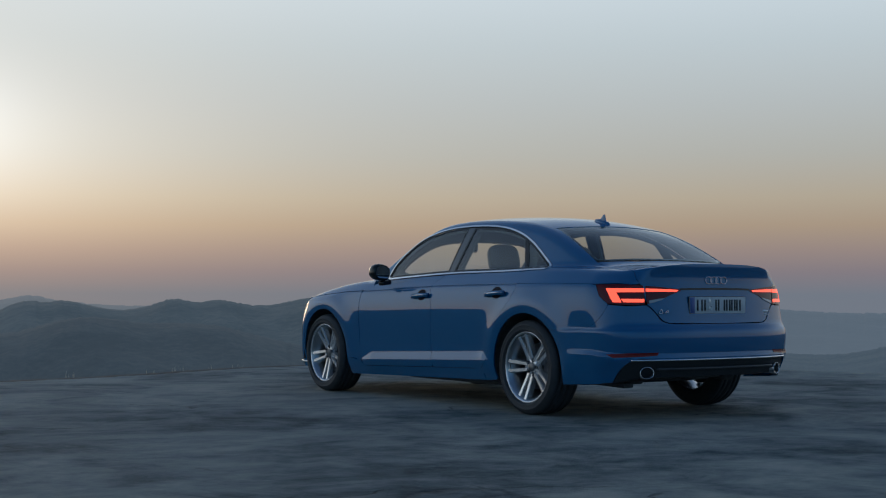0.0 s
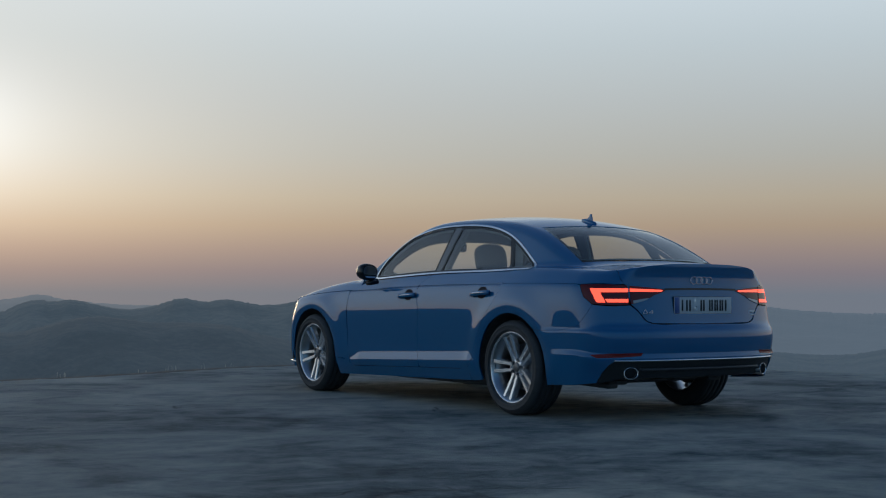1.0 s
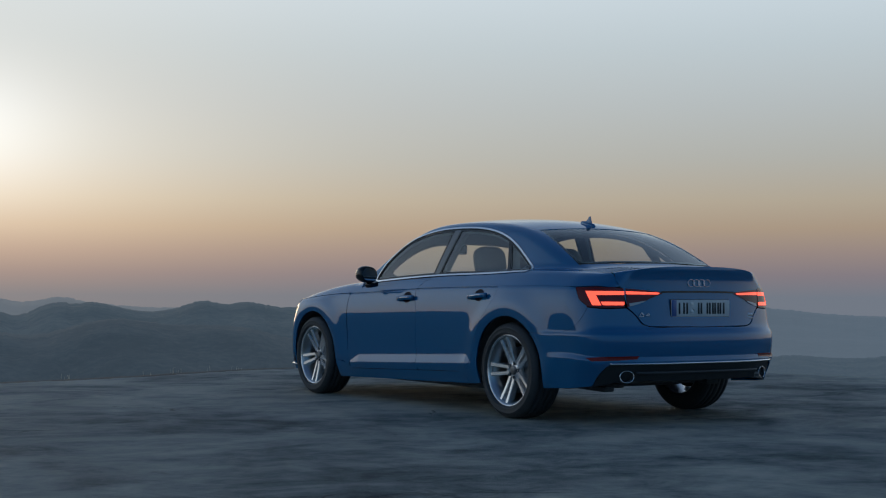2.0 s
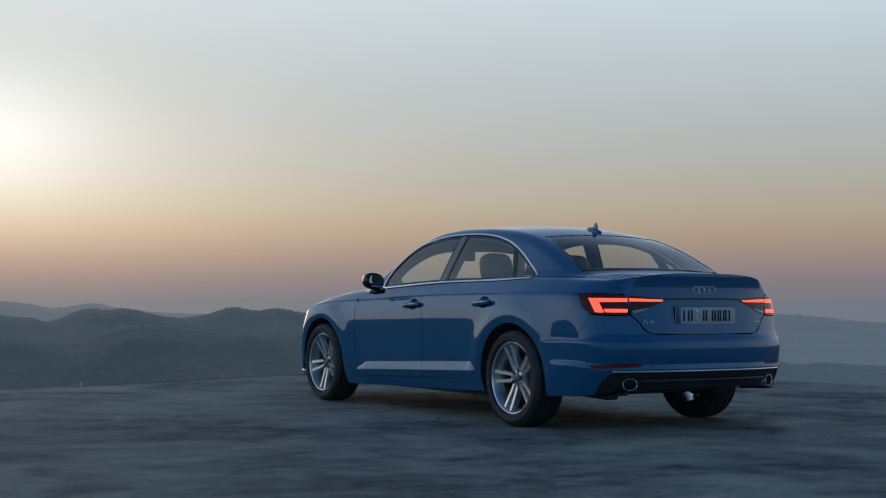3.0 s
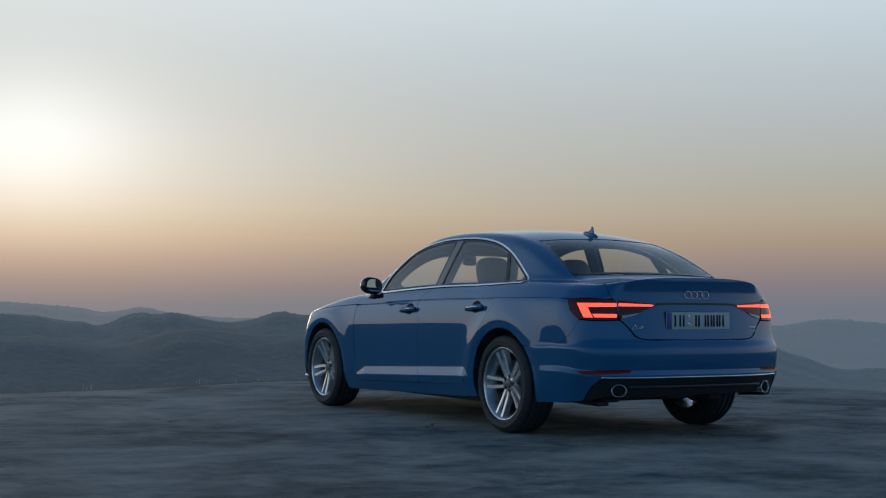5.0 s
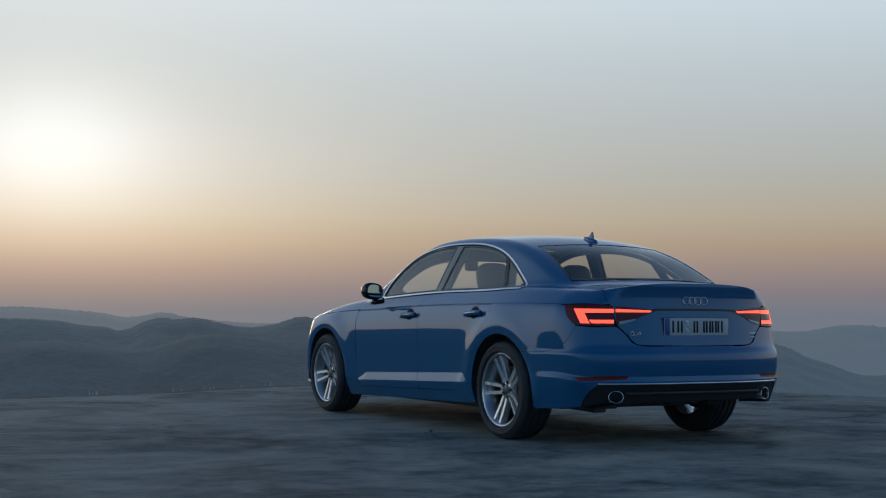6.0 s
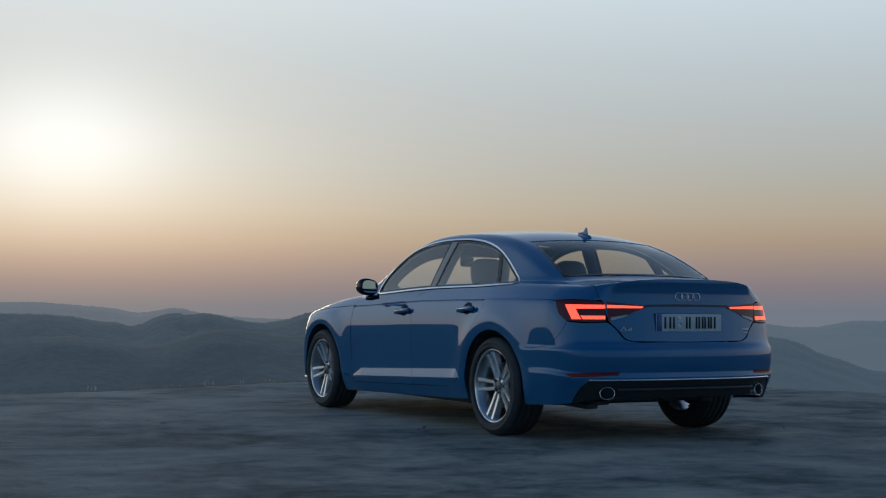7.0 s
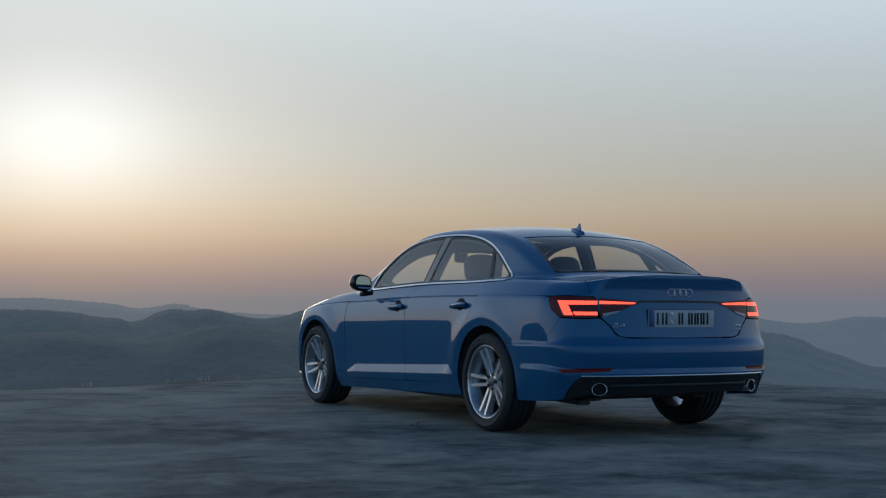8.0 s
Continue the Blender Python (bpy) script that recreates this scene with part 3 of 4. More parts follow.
def pillow(size, at, tilt=0.0, power=3.2):
    """A soft cushion: a ball drawn out towards a box, tilted about x."""
    bm = bmesh.new()
    bmesh.ops.create_uvsphere(bm, u_segments=32, v_segments=20, radius=1)
    for v in bm.verts:
        m = sum(abs(c) ** power for c in v.co) ** (1 / power)
        v.co = Vector(v.co / m) * 1.0
        v.co = Vector((v.co.x * size[0] / 2, v.co.y * size[1] / 2, v.co.z * size[2] / 2))
    bm.transform(pose(*at, tilt))
    return bm


# ---- the hilltop and the distance ----
EDGE = spline((-180, -120, -60, -32, -20, -9, 9, 25, 46, 60, 71, 100, 140, 180), (26, 20, 9.2, 6.6, 6.2, 6.3, 6.9, 6.6, 6.0, 5.85, 5.7, 8.5, 16, 26))


def edge_radius(az):
    """How far the flat top reaches from the rear axle, by degrees clockwise from ahead."""
    return float(EDGE(az)) + 0.05 * noise.noise((az * 0.25, 3.1, 0)) + 0.03 * noise.noise((az * 0.9, 7.7, 0))


def make_ground():
    azs = [-180 + 360 * i / 720 for i in range(720)]
    fr = [0.0, 0.25, 0.5, 0.7, 0.85, 0.92, 0.957]
    ahead = lambda c: -75 < math.degrees(math.atan2(c.x, c.y)) < 24
    verts, faces = [(0, 0, 0)], []
    for f in fr[1:]:
        for az in azs:
            r, a = edge_radius(az) * f * (1 + (0.010 * noise.noise((az * 0.5, 1.7, 0)) + 0.006 * noise.noise((az * 1.9, 4.2, 0)) if f > 0.95 else 0)), radians(az)
            verts.append((r * math.sin(a), r * math.cos(a), 0.0))
    drops = [(1.0, 0.0, -0.006), (1.0, 0.04, -0.05), (1.0, 0.4, -0.25), (1.0, 2.5, -1.6), (1.0, 9, -6), (1.0, 30, -20), (1.0, 90, -50), (1.0, 200, -80), (1.0, 340, -105), (1.0, 600, -120), (1.0, 1500, -130), (1.0, 4600, -140)]
    for f, more, z in drops:
        for az in azs:
            r, a = edge_radius(az) * f + more, radians(az)
            w = noise.noise((r * math.sin(a) * 0.02, r * math.cos(a) * 0.02, 5)) * min(6.0, more * 0.08)
            verts.append((r * math.sin(a), r * math.cos(a), z + w))
    n = len(azs)
    for i in range(n):
        faces.append((0, 1 + i, 1 + (i + 1) % n))
    for k in range(len(fr) - 1 + len(drops) - 1):
        b = 1 + k * n
        for i in range(n):
            j = (i + 1) % n
            faces.append((b + i, b + n + i, b + n + j, b + j))
    ob = mesh_object("ground", verts, faces, ASPHALT)
    ob.data.materials.append(SLOPE)
    ob.data.materials.append(RIM_BAND)
    for p in ob.data.polygons:
        if p.center.z < -0.02:
            p.material_index = 1
        elif ahead(p.center) and math.hypot(p.center.x, p.center.y) > 0.972 * edge_radius(math.degrees(math.atan2(p.center.x, p.center.y))):
            p.material_index = 2
    bm = bmesh.new()
    bm.from_mesh(ob.data)
    bmesh.ops.recalc_face_normals(bm, faces=bm.faces[:])
    if sum(f.normal.z for f in bm.faces) < 0:
        bmesh.ops.reverse_faces(bm, faces=bm.faces[:])
    bm.to_mesh(ob.data)
    bm.free()
    return tagged(ob, "dark worn asphalt hilltop falling away to a valley", "ground", kind="structure")


make_ground()


def ridge(name, dist, crest, foot, depth, mat, label, rough=1.0, side=0.0, az0=-145.0, az1=215.0, steps=3600):
    """A range of hills all round: its skyline by degrees above eye level, its slopes folded by noise."""
    verts, faces = [], []
    rows = 26
    for i in range(steps + 1):
        az = az0 + (az1 - az0) * i / steps
        a = radians(az)
        turn = ramp(az, 90.0, az1)
        # side raises the unseen left crest, for the dark reflection in the car's flank
        top = float(crest(np.clip(az, -6.0, 82.0))) * (1 - turn) + float(crest(-6.0)) * turn + side * (ramp(-az, -2.0, 30.0) - ramp(-az, 75.0, 120.0)) * (1 + 0.35 * noise.noise((az * 0.12, dist, 9)) + 0.45 * math.exp(-((az + 56) / 15) ** 2)) + rough * (0.020 * noise.noise((az * 0.9, dist, 0)) + 0.030 * noise.noise((az * 3.1, dist, 2)) + 0.045 * noise.noise((az * 8.0, dist, 4)) + 0.038 * noise.noise((az * 20.0, dist, 5)) + 0.022 * noise.noise((az * 45.0, dist, 6)))
        z1 = 0.83 + dist * math.tan(radians(top))
        for k in range(rows + 1):
            f = k / rows
            back = max(0.0, f - 0.8) / 0.2
            up = math.sin(min(f / 0.8, 1.0) * math.pi / 2) ** 1.3
            r = dist - depth * (1 - f / 0.8)
            fold = noise.fractal((math.sin(a) * r / dist * 22, math.cos(a) * r / dist * 22, dist), 1.0, 2.2, 5)
            z = foot + (z1 - foot) * up + fold * 0.07 * (z1 - foot) * math.sin(min(f / 0.8, 1.0) * math.pi) - back ** 2 * 0.4 * (z1 - foot)
            verts.append((r * math.sin(a), r * math.cos(a), z))
    n = rows + 1
    for i in range(steps):
        for k in range(rows):
            b = i * n + k
            faces.append((b, b + 1, b + n + 1, b + n))
    return tagged(mesh_object(name, verts, faces, mat), label, "hills", kind="structure")


def skyline(pairs):
    """Degrees of azimuth and of height from (across, up) in hundredths of the view's focal length."""
    xs = [math.degrees(math.atan(u / 100)) + 34.25 for u, v in pairs]
    ys = [math.degrees(math.atan(v / 100)) for u, v in pairs]
    return spline(xs, ys)


NEAR_CREST = skyline([(-80, -1.3), (-60, -0.8), (-50, -0.7), (-43.5, -0.62), (-40.5, -0.64), (-38.0, -0.80), (-35.6, -1.15), (-34.4, -1.22), (-33.7, -1.42), (-31.9, -0.95),
                      (-30.0, -0.52), (-28.9, -0.62), (-28.0, -0.52), (-26.6, -0.68), (-24.2, -1.12), (-23.0, -1.14), (-21.0, -0.72), (-19.8, -0.38), (-18.6, -0.55), (-17.9, -0.62), (-16.6, -0.44),
                      (-14.8, -0.72), (-12.4, -0.78), (-10.6, -0.40), (-9.3, -0.20), (-6, -0.25), (0, -0.9), (6, -2.5), (12, -5), (20, -7), (60, -7), (90, -5)])
MID_CREST = skyline([(-80, -1.8), (-24, -1.7), (-12, -1.5), (-2, -1.4), (4, -1.6), (8, -1.75), (12.5, -1.82), (14, -1.95), (15.6, -2.35), (16.6, -2.90), (18.8, -3.6), (20.5, -4.3), (23, -4.2), (26, -4.4), (29.5, -4.2), (31.9, -3.7), (36, -3.2), (60, -2), (90, -1.5)])
FAR_CREST = skyline([(-80, 0.0), (-60, 0.1), (-42.5, 0.18), (-41.3, 0.20), (-38.5, 0.08), (-36.0, -0.10), (-34.8, -0.18), (-32.8, -0.48), (-30.7, -0.22), (-29.9, -0.14), (-28.3, -0.42), (-26.3, -0.66), (-24.0, -0.82), (-18, -0.85), (-12, -0.88), (0, -0.75), (8, -0.8), (12.3, -0.85), (14.7, -1.15), (16.8, -1.1), (19.2, -0.72), (22, -0.78), (24.8, -1.05), (27.1, -1.2), (31.9, -1.26), (40, -0.9), (60, -0.8), (90, -0.6)])
FOOT_CREST = skyline([(-80, -2.2), (-50, -2.4), (-44, -2.55), (-38, -2.2), (-31.8, -2.75), (-28, -1.9), (-26, -1.7), (-22, -2.1), (-17.7, -2.2), (-13, -3.2), (-9, -4.1), (-4, -5), (10, -7), (90, -7)])
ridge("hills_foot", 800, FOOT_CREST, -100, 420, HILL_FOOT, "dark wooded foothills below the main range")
ridge("hills_near", 1150, NEAR_CREST, -100, 620, HILL_NEAR, "dark wooded hill range with blue dusk haze painted on", side=2.8)
ridge("hills_middle", 2300, MID_CREST, -110, 900, HILL_MID, "blue grey hills with painted haze behind the wooded range", 1.5)
ridge("hills_far", 4000, FAR_CREST, -120, 1300, HILL_FAR, "far hills turned pale blue by painted haze", 0.9)


# ---- the car ----
car = tagged(new("sedan"), "metallic blue four-door saloon parked with lit tail lamps", "car")

TORN = lambda y: np.stack((y, TORNADO(y)), 1)
DLO_TOP = curve([(1.945, 0.952), (1.905, 1.045), (1.808, 1.150), (1.662, 1.252), (1.50, 1.305), (1.323, 1.336), (1.045, 1.349), (0.74, 1.338), (0.552, 1.313), (0.385, 1.270), (0.200, 1.190), (0.055, 1.104), (-0.052, 1.034)], 60)
DLO_LOW = curve([(-0.078, 1.016), (-0.080, 1.005), (-0.064, 0.999), (-0.01, 0.997), (0.204, 0.991), (0.991, 0.980), (1.5, 0.962), (1.90, 0.942)], 40)
DLO = chain(DLO_TOP, DLO_LOW)
low_door = lambda y: 0.272 - 0.030 * (y - 1.3)


def below_dlo(y0, y1, n=20):
    """The doors' upper edge, just under the bright trim."""
    ys = np.linspace(y0, y1, n)
    return np.stack((ys, np.interp(ys, [-0.05, 0.2, 0.99, 1.5, 1.9], [0.992, 0.988, 0.977, 0.958, 0.938])), 1)


DOOR_GAP = curve([(1.150, 0.968), (1.222, 0.891), (1.190, 0.745), (1.196, 0.49), (1.170, 0.30)], 20)
FRONT_EDGE = curve([(1.90, 0.938), (2.12, 0.905), (2.25, 0.848)], 10)
REAR_EDGE = curve([(0.143, 0.983), (0.128, 0.891), (0.198, 0.761), (0.303, 0.633), (0.394, 0.471), (0.450, 0.360), (0.52, 0.302), (0.62, 0.278)], 30)


def arch(hub, a0, a1, r=ARCH, n=40):
    t = np.radians(np.linspace(a0, a1, n))
    return np.stack((hub + r * np.cos(t), R_TYRE + r * np.sin(t)), 1)


def wy(q):
    """Side chart to the chart round the rear corner."""
    return np.array(q, float) - (CY, 0)


GLASS_IN = shrink(DLO, 0.015)


def clip_dlo(left, right):
    """The window opening between two slanting lines, each (y at z 0.98, y at z 1.34); None for an open end."""
    at = lambda line, z: line[0] + (line[1] - line[0]) * (z - 0.98) / 0.36
    poly = fill_in(GLASS_IN, 0.02)
    for line, sign in ((left, -1), (right, 1)):
        if line is None:
            continue
        out = []
        d = sign * (poly[:, 0] - at(line, poly[:, 1]))
        for i in range(len(poly)):
            j = (i + 1) % len(poly)
            if d[i] >= 0:
                out.append(poly[i])
            if (d[i] >= 0) != (d[j] >= 0):
                k = d[i] / (d[i] - d[j])
                out.append(poly[i] + (poly[j] - poly[i]) * k)
        poly = np.array(out)
    return poly


RW_SIDE = curve([(0.600, -0.395), (0.564, -0.143), (0.503, 0.150)], 20)
WS_SIDE = curve([(0.545, 1.455), (0.63, 1.73), (0.70, 1.96), (0.735, 2.10)], 20)
RW_TOP = curve([(0.503, 0.150), (0.27, 0.115), (0.0, 0.100)], 14)
WS_TOP = curve([(0.545, 1.455), (0.30, 1.50), (0.0, 1.515)], 14)
RAIL = curve([(0.503, 0.150), (0.535, 0.35), (0.545, 0.8), (0.545, 1.455)], 30)
LID_SIDE = [(0.600, 0.20), (0.612, 0.02), (0.626, -0.12), (0.633, -0.225), (0.632, -0.283), (0.600, -0.327)]
LID_LOW = [(0.592, -0.40), (0.578, -0.446), (0.545, -0.475), (0.512, -0.510), (0.494, -0.535), (0.470, -0.556), (0.43, -0.567), (0.0, -0.5725)]


def both(half):
    """A half outline (x from 0 or to 0) and its mirror image, closed."""
    half = np.array(half, float)
    return chain(half, (half * (-1, 1))[::-1])


def creases(y0, y1, n=60):
    """Lines along the doors' edges of form, to keep them crisp."""
    ys = np.linspace(y0, y1, n)
    low = 0.323 - 0.037 * (ys - 1.37)
    end = np.clip(np.minimum((ys - 0.415) / 0.085, (2.262 - ys) / 0.19), 0.02, 1.0)
    out = [np.stack((ys, low + d), 1) for d in (-0.03, -0.008, 0.0)] + [np.stack((ys, low + 0.062 * end * d), 1) for d in (0.12, 0.5, 0.86, 1.0, 1.14)]
    return out + [np.stack((ys, TORNADO(ys) + d), 1) for d in (-0.016, -0.011, -0.008, -0.005, -0.002, 0.002, 0.008)]


def make_side(s):
    """One flank of the car: doors, wings, pillars, windows, lamps."""
    rail3 = surface_line("T", RAIL, side=-1)
    rw3 = surface_line("T", RW_SIDE, side=-1)
    ws3 = surface_line("T", WS_SIDE, side=-1)
    lid3 = surface_line("D", curve(LID_SIDE[:5], 16), side=-1)
    tor3 = surface_line("S", TORN(np.linspace(0.128, -0.58, 24)), side=-1)
    tail3 = surface_line("W", curve([(-0.240, 0.894), (-0.30, 0.897), (-0.402, 0.898), (-0.50, 0.893), (-0.535, 0.900)], 12), side=-1)
    dlo3 = surface_line("S", np.concatenate((DLO_TOP, DLO_LOW[:8])), side=-1)
    edge3 = surface_line("S", [(0.150, 0.988), (0.143, 0.978), (0.130, 0.91)], side=-1)
    cowl3 = surface_line("S", [(2.13, 0.925), (2.0, 0.935), (1.945, 0.945)], side=-1)
    frame_line = np.concatenate([to_y(q) for q in (tor3, tail3, lid3[::-1], rw3, rail3, ws3, cowl3, dlo3, edge3)])
    panel("side_frame", "Y", chain(frame_line), PAINT, car, 0.022, side=s, gap=0.0015)
    # rear wing
    wing = chain(wy(TORN(np.linspace(-0.60, 0.128, 24))), wy(REAR_EDGE[4:28]), wy([(0.507, 0.26), (0.507, 0.212), (0.42, 0.216), (0.367, 0.222)]), wy(arch(0, -14, 133)),
                 curve([(0.145, 0.5905), (-0.04, 0.5925), (-0.15, 0.6035), (-0.24, 0.6385), (-0.291, 0.699), (-0.324, 0.764)], 16), [(-0.268, 0.815), (-0.238, 0.890)])
    panel("rear_wing", "W", wing, PAINT, car, 0.018, side=s, gap=0.0003)
    # doors
    ys = np.linspace(1.185, 2.205, 14)
    front = chain(below_dlo(1.150, 1.90), FRONT_EDGE, curve([(2.25, 0.848), (2.25, 0.74), (2.242, 0.46), (2.228, 0.285), (2.205, low_door(2.205))], 14),
                  np.stack((ys, low_door(ys)), 1)[::-1], DOOR_GAP[::-1])
    door = panel("front_door", "S", front, PAINT, car, 0.022, side=s, lines=creases(1.16, 2.24))
    ys = np.linspace(0.62, 1.165, 12)
    rear = chain(below_dlo(0.143, 1.150), DOOR_GAP, np.stack((ys, low_door(ys)), 1)[::-1], REAR_EDGE[::-1])
    door2 = panel("rear_door", "S", rear, PAINT, car, 0.022, side=s, lines=creases(0.15, 1.21))
    ys = np.linspace(0.511, 2.44, 24)
    sill = chain(np.stack((ys, np.interp(ys, [0.511, 0.53, 0.62, 2.2, 2.3, 2.44], [0.303, 0.292, low_door(0.62) - 0.0016, low_door(2.2) - 0.0016, 0.30, 0.30])), 1),
                 np.stack((ys, np.interp(ys, [0.5, 1.27, 2.44], [0.212, 0.193, 0.166])), 1)[::-1])
    panel("sill", "S", sill, PAINT, car, 0.022, side=s, depth=0.06, gap=0.0004)
    # front wing
    fender = chain(TORN(np.linspace(2.25, 3.10, 20)), [(3.20, 0.735), (3.24, 0.66), (3.17, 0.55)], arch(WHEELBASE, 36, 186), [(2.44, 0.225), (2.44, 0.30), (2.32, 0.30), (2.235, 0.262), (2.236, 0.285), (2.246, 0.46), (2.254, 0.74)])
    panel("front_wing", "S", fender, PAINT, car, 0.022, side=s)
    # windows and their trim
    ring = shrink(DLO, 0.0118)
    panel("window_trim", "S", DLO, CHROME, car, 0.02, holes=[ring], offset=0.005, depth=0.010, side=s, gap=0.0, label="bright metal window surround")
    for nm, pane in (("front", clip_dlo(None, (1.130, 1.070))), ("rear", clip_dlo((1.058, 0.985), (0.195, 0.375))), ("quarter", clip_dlo((0.178, 0.358), None))):
        lo_ = shrink(chain(pane), 0.003)
        panel(nm + "_door_glass" if nm != "quarter" else "quarter_glass", "S", lo_, SIDE_GLASS if s == 1 else CLEAR, door if nm == "front" else door2, 0.03, offset=-0.004, depth=0.004, side=s, gap=0.0).visible_shadow = False
        panel("window_seal", "S", lo_, GLOSS_BLACK, door if nm == "front" else door2, 0.02, holes=[shrink(chain(pane), 0.013)], offset=-0.001, depth=0.008, side=s, gap=0.0)
    panel("centre_pillar_cover", "S", clip_dlo((1.130, 1.070), (1.058, 0.985)), PILLAR_GLOSS, car, 0.03, offset=-0.001, side=s, gap=0.003, label="gloss black pillar cover")
    panel("window_divider", "S", clip_dlo((0.195, 0.375), (0.178, 0.358)), GLOSS_BLACK, door2, 0.02, offset=0.0, side=s, gap=0.0)
    # tail lamps
    lamp = panel("tail_lamp", "W", chain([(-0.240, 0.891), (-0.268, 0.815), (-0.321, 0.768)], curve([(-0.325, 0.766), (-0.435, 0.757), (-0.547, 0.761)], 8), curve([(-0.541, 0.887), (-0.402, 0.895), (-0.30, 0.894)], 8)), RED_LENS, car, 0.02, offset=0.003, depth=0.03, side=s, label="dark red lamp with lit light bars")
    panel("light_bar", "W", chain([(-0.308, 0.866), (-0.542, 0.866), (-0.542, 0.843), (-0.372, 0.841), (-0.404, 0.775), (-0.352, 0.776)]), RED_LIGHT, lamp, 0.02, offset=0.0055, depth=0.004, side=s, gap=0)
    panel("light_bar", "W", chain([(-0.400, 0.798), (-0.542, 0.798), (-0.541, 0.776), (-0.413, 0.776)]), RED_LIGHT, lamp, 0.02, offset=0.0055, depth=0.004, side=s, gap=0)
    inner = panel("tail_lamp", "W", chain([(-0.551, 0.886), (-0.66, 0.878), (-0.794, 0.865), (-0.815, 0.851), (-0.71, 0.817), (-0.665, 0.793), (-0.60, 0.772), (-0.557, 0.762)]), RED_LENS, car, 0.02, offset=0.004, depth=0.02, side=s, label="dark red boot lamp with lit light bar")
    panel("light_bar", "W", chain([(-0.554, 0.866), (-0.781, 0.858), (-0.788, 0.852), (-0.772, 0.846), (-0.554, 0.846)]), RED_LIGHT, inner, 0.02, offset=0.0065, depth=0.004, side=s, gap=0)
    panel("reversing_light", "W", chain([(-0.572, 0.788), (-0.682, 0.806), (-0.662, 0.793), (-0.60, 0.7745), (-0.574, 0.769)]), WHITE_LENS, inner, 0.02, offset=0.0065, depth=0.004, side=s, gap=0, label="clear reversing lamp")
    panel("rear_reflector", "W", chain([(-0.317, 0.440), (-0.351, 0.420), (-0.48, 0.424), (-0.603, 0.432), (-0.616, 0.452), (-0.431, 0.449)]), RED_PLASTIC, car, 0.02, offset=0.003, side=s, gap=0, label="slim red reflector")
    nose3 = surface_line("N", np.stack((np.linspace(0.06, -0.5, 20), np.full(20, 0.238)), 1), 0.004, s)
    part("front_trim", sweep(nose3, round_section(0.006, 8)), SATIN, car, "bright lower bumper trim")
    # front lamps
    panel("headlamp", "N", chain([(-0.05, 0.735), (-0.12, 0.665), (-0.45, 0.60), (-0.70, 0.60), (-0.66, 0.68), (-0.40, 0.715), (-0.20, 0.745)]), LAMP, car, 0.03, offset=0.002, side=s, label="clear front lamp")
    # inner lining behind the panels
    ys = np.linspace(-0.05, 2.2, 20)
    liner = chain(np.stack((ys, np.interp(ys, [-0.05, 0.2, 0.99, 1.5, 1.9, 2.2], [0.98, 0.98, 0.972, 0.955, 0.935, 0.90])), 1), np.stack((ys, np.interp(ys, [-0.05, 0.40, 0.50, 2.2], [0.76, 0.76, 0.30, 0.30])), 1)[::-1])
    panel("door_lining", "S", liner, LINING, car, 0.05, holes=[], offset=-0.035, depth=0, side=s)
    panel("pillar_lining", "Y", chain(frame_line), LINING, car, 0.035, offset=-0.016, depth=0, side=s, gap=0.004)
    panel("pillar_lining", "S", clip_dlo((1.150, 1.090), (1.035, 0.960)), LINING, car, 0.03, offset=-0.03, depth=0.03, side=s, gap=0)
    panel("pillar_lining", "S", clip_dlo((0.215, 0.40), (0.105, 0.285)), LINING, car, 0.03, offset=-0.03, depth=0, side=s, gap=0)
    panel("window_lining", "S", DLO, LINING, car, 0.03, holes=[shrink(DLO, 0.040)], offset=-0.022, depth=0.0, side=s, gap=0)


for s in (1, -1):
    make_side(s)

# roof, glass, bonnet, boot lid
roof_half = chain(RW_TOP[::-1], RAIL, WS_TOP)
panel("roof", "T", both(roof_half), PAINT, car, 0.03, side=2, gap=0.0)
panel("headliner", "T", both(chain(RW_TOP[::-1], RAIL, WS_TOP)), LINING, car, 0.05, side=2, offset=-0.03, depth=0, gap=0.01)
RW_LOW = curve([(0.0, -0.478), (0.105, -0.476), (0.416, -0.443), (0.575, -0.405), (0.600, -0.390)], 20)
rw = both(chain(RW_LOW, RW_SIDE[1:], RW_TOP))
panel("rear_window", "T", rw, TINT, car, 0.035, side=2, offset=-0.003, depth=0.004, gap=0.003, label="tinted heated rear window").visible_shadow = False
panel("rear_window_border", "T", rw, GLOSS_BLACK, car, 0.03, side=2, holes=[shrink(rw, 0.030)], offset=-0.0075, depth=0.004, gap=0.003)
WS_LOW = curve([(0.0, 2.305), (0.35, 2.275), (0.62, 2.19), (0.735, 2.10)], 20)
ws = both(chain(WS_LOW, WS_SIDE[::-1], WS_TOP))
panel("windscreen", "T", ws, CLEAR, car, 0.04, side=2, offset=-0.003, depth=0.005, gap=0.003, label="laminated windscreen").visible_shadow = False
panel("windscreen_border", "T", ws, GLOSS_BLACK, car, 0.03, side=2, holes=[shrink(ws, 0.035)], offset=-0.0085, depth=0.004, gap=0.003)
ws_open = both(curve([(0.0, 2.23), (0.30, 2.21), (0.50, 2.13), (0.590, 2.03), (0.580, 1.95), (0.53, 1.84), (0.45, 1.76), (0.30, 1.735), (0.0, 1.74)], 40))
panel("windscreen_surround", "T", ws, LINING, car, 0.03, side=2, holes=[ws_open], offset=-0.03, depth=0.02, gap=0.003)
hood3 = surface_line("S", TORN(np.linspace(2.13, 3.10, 24)), 0, -1)
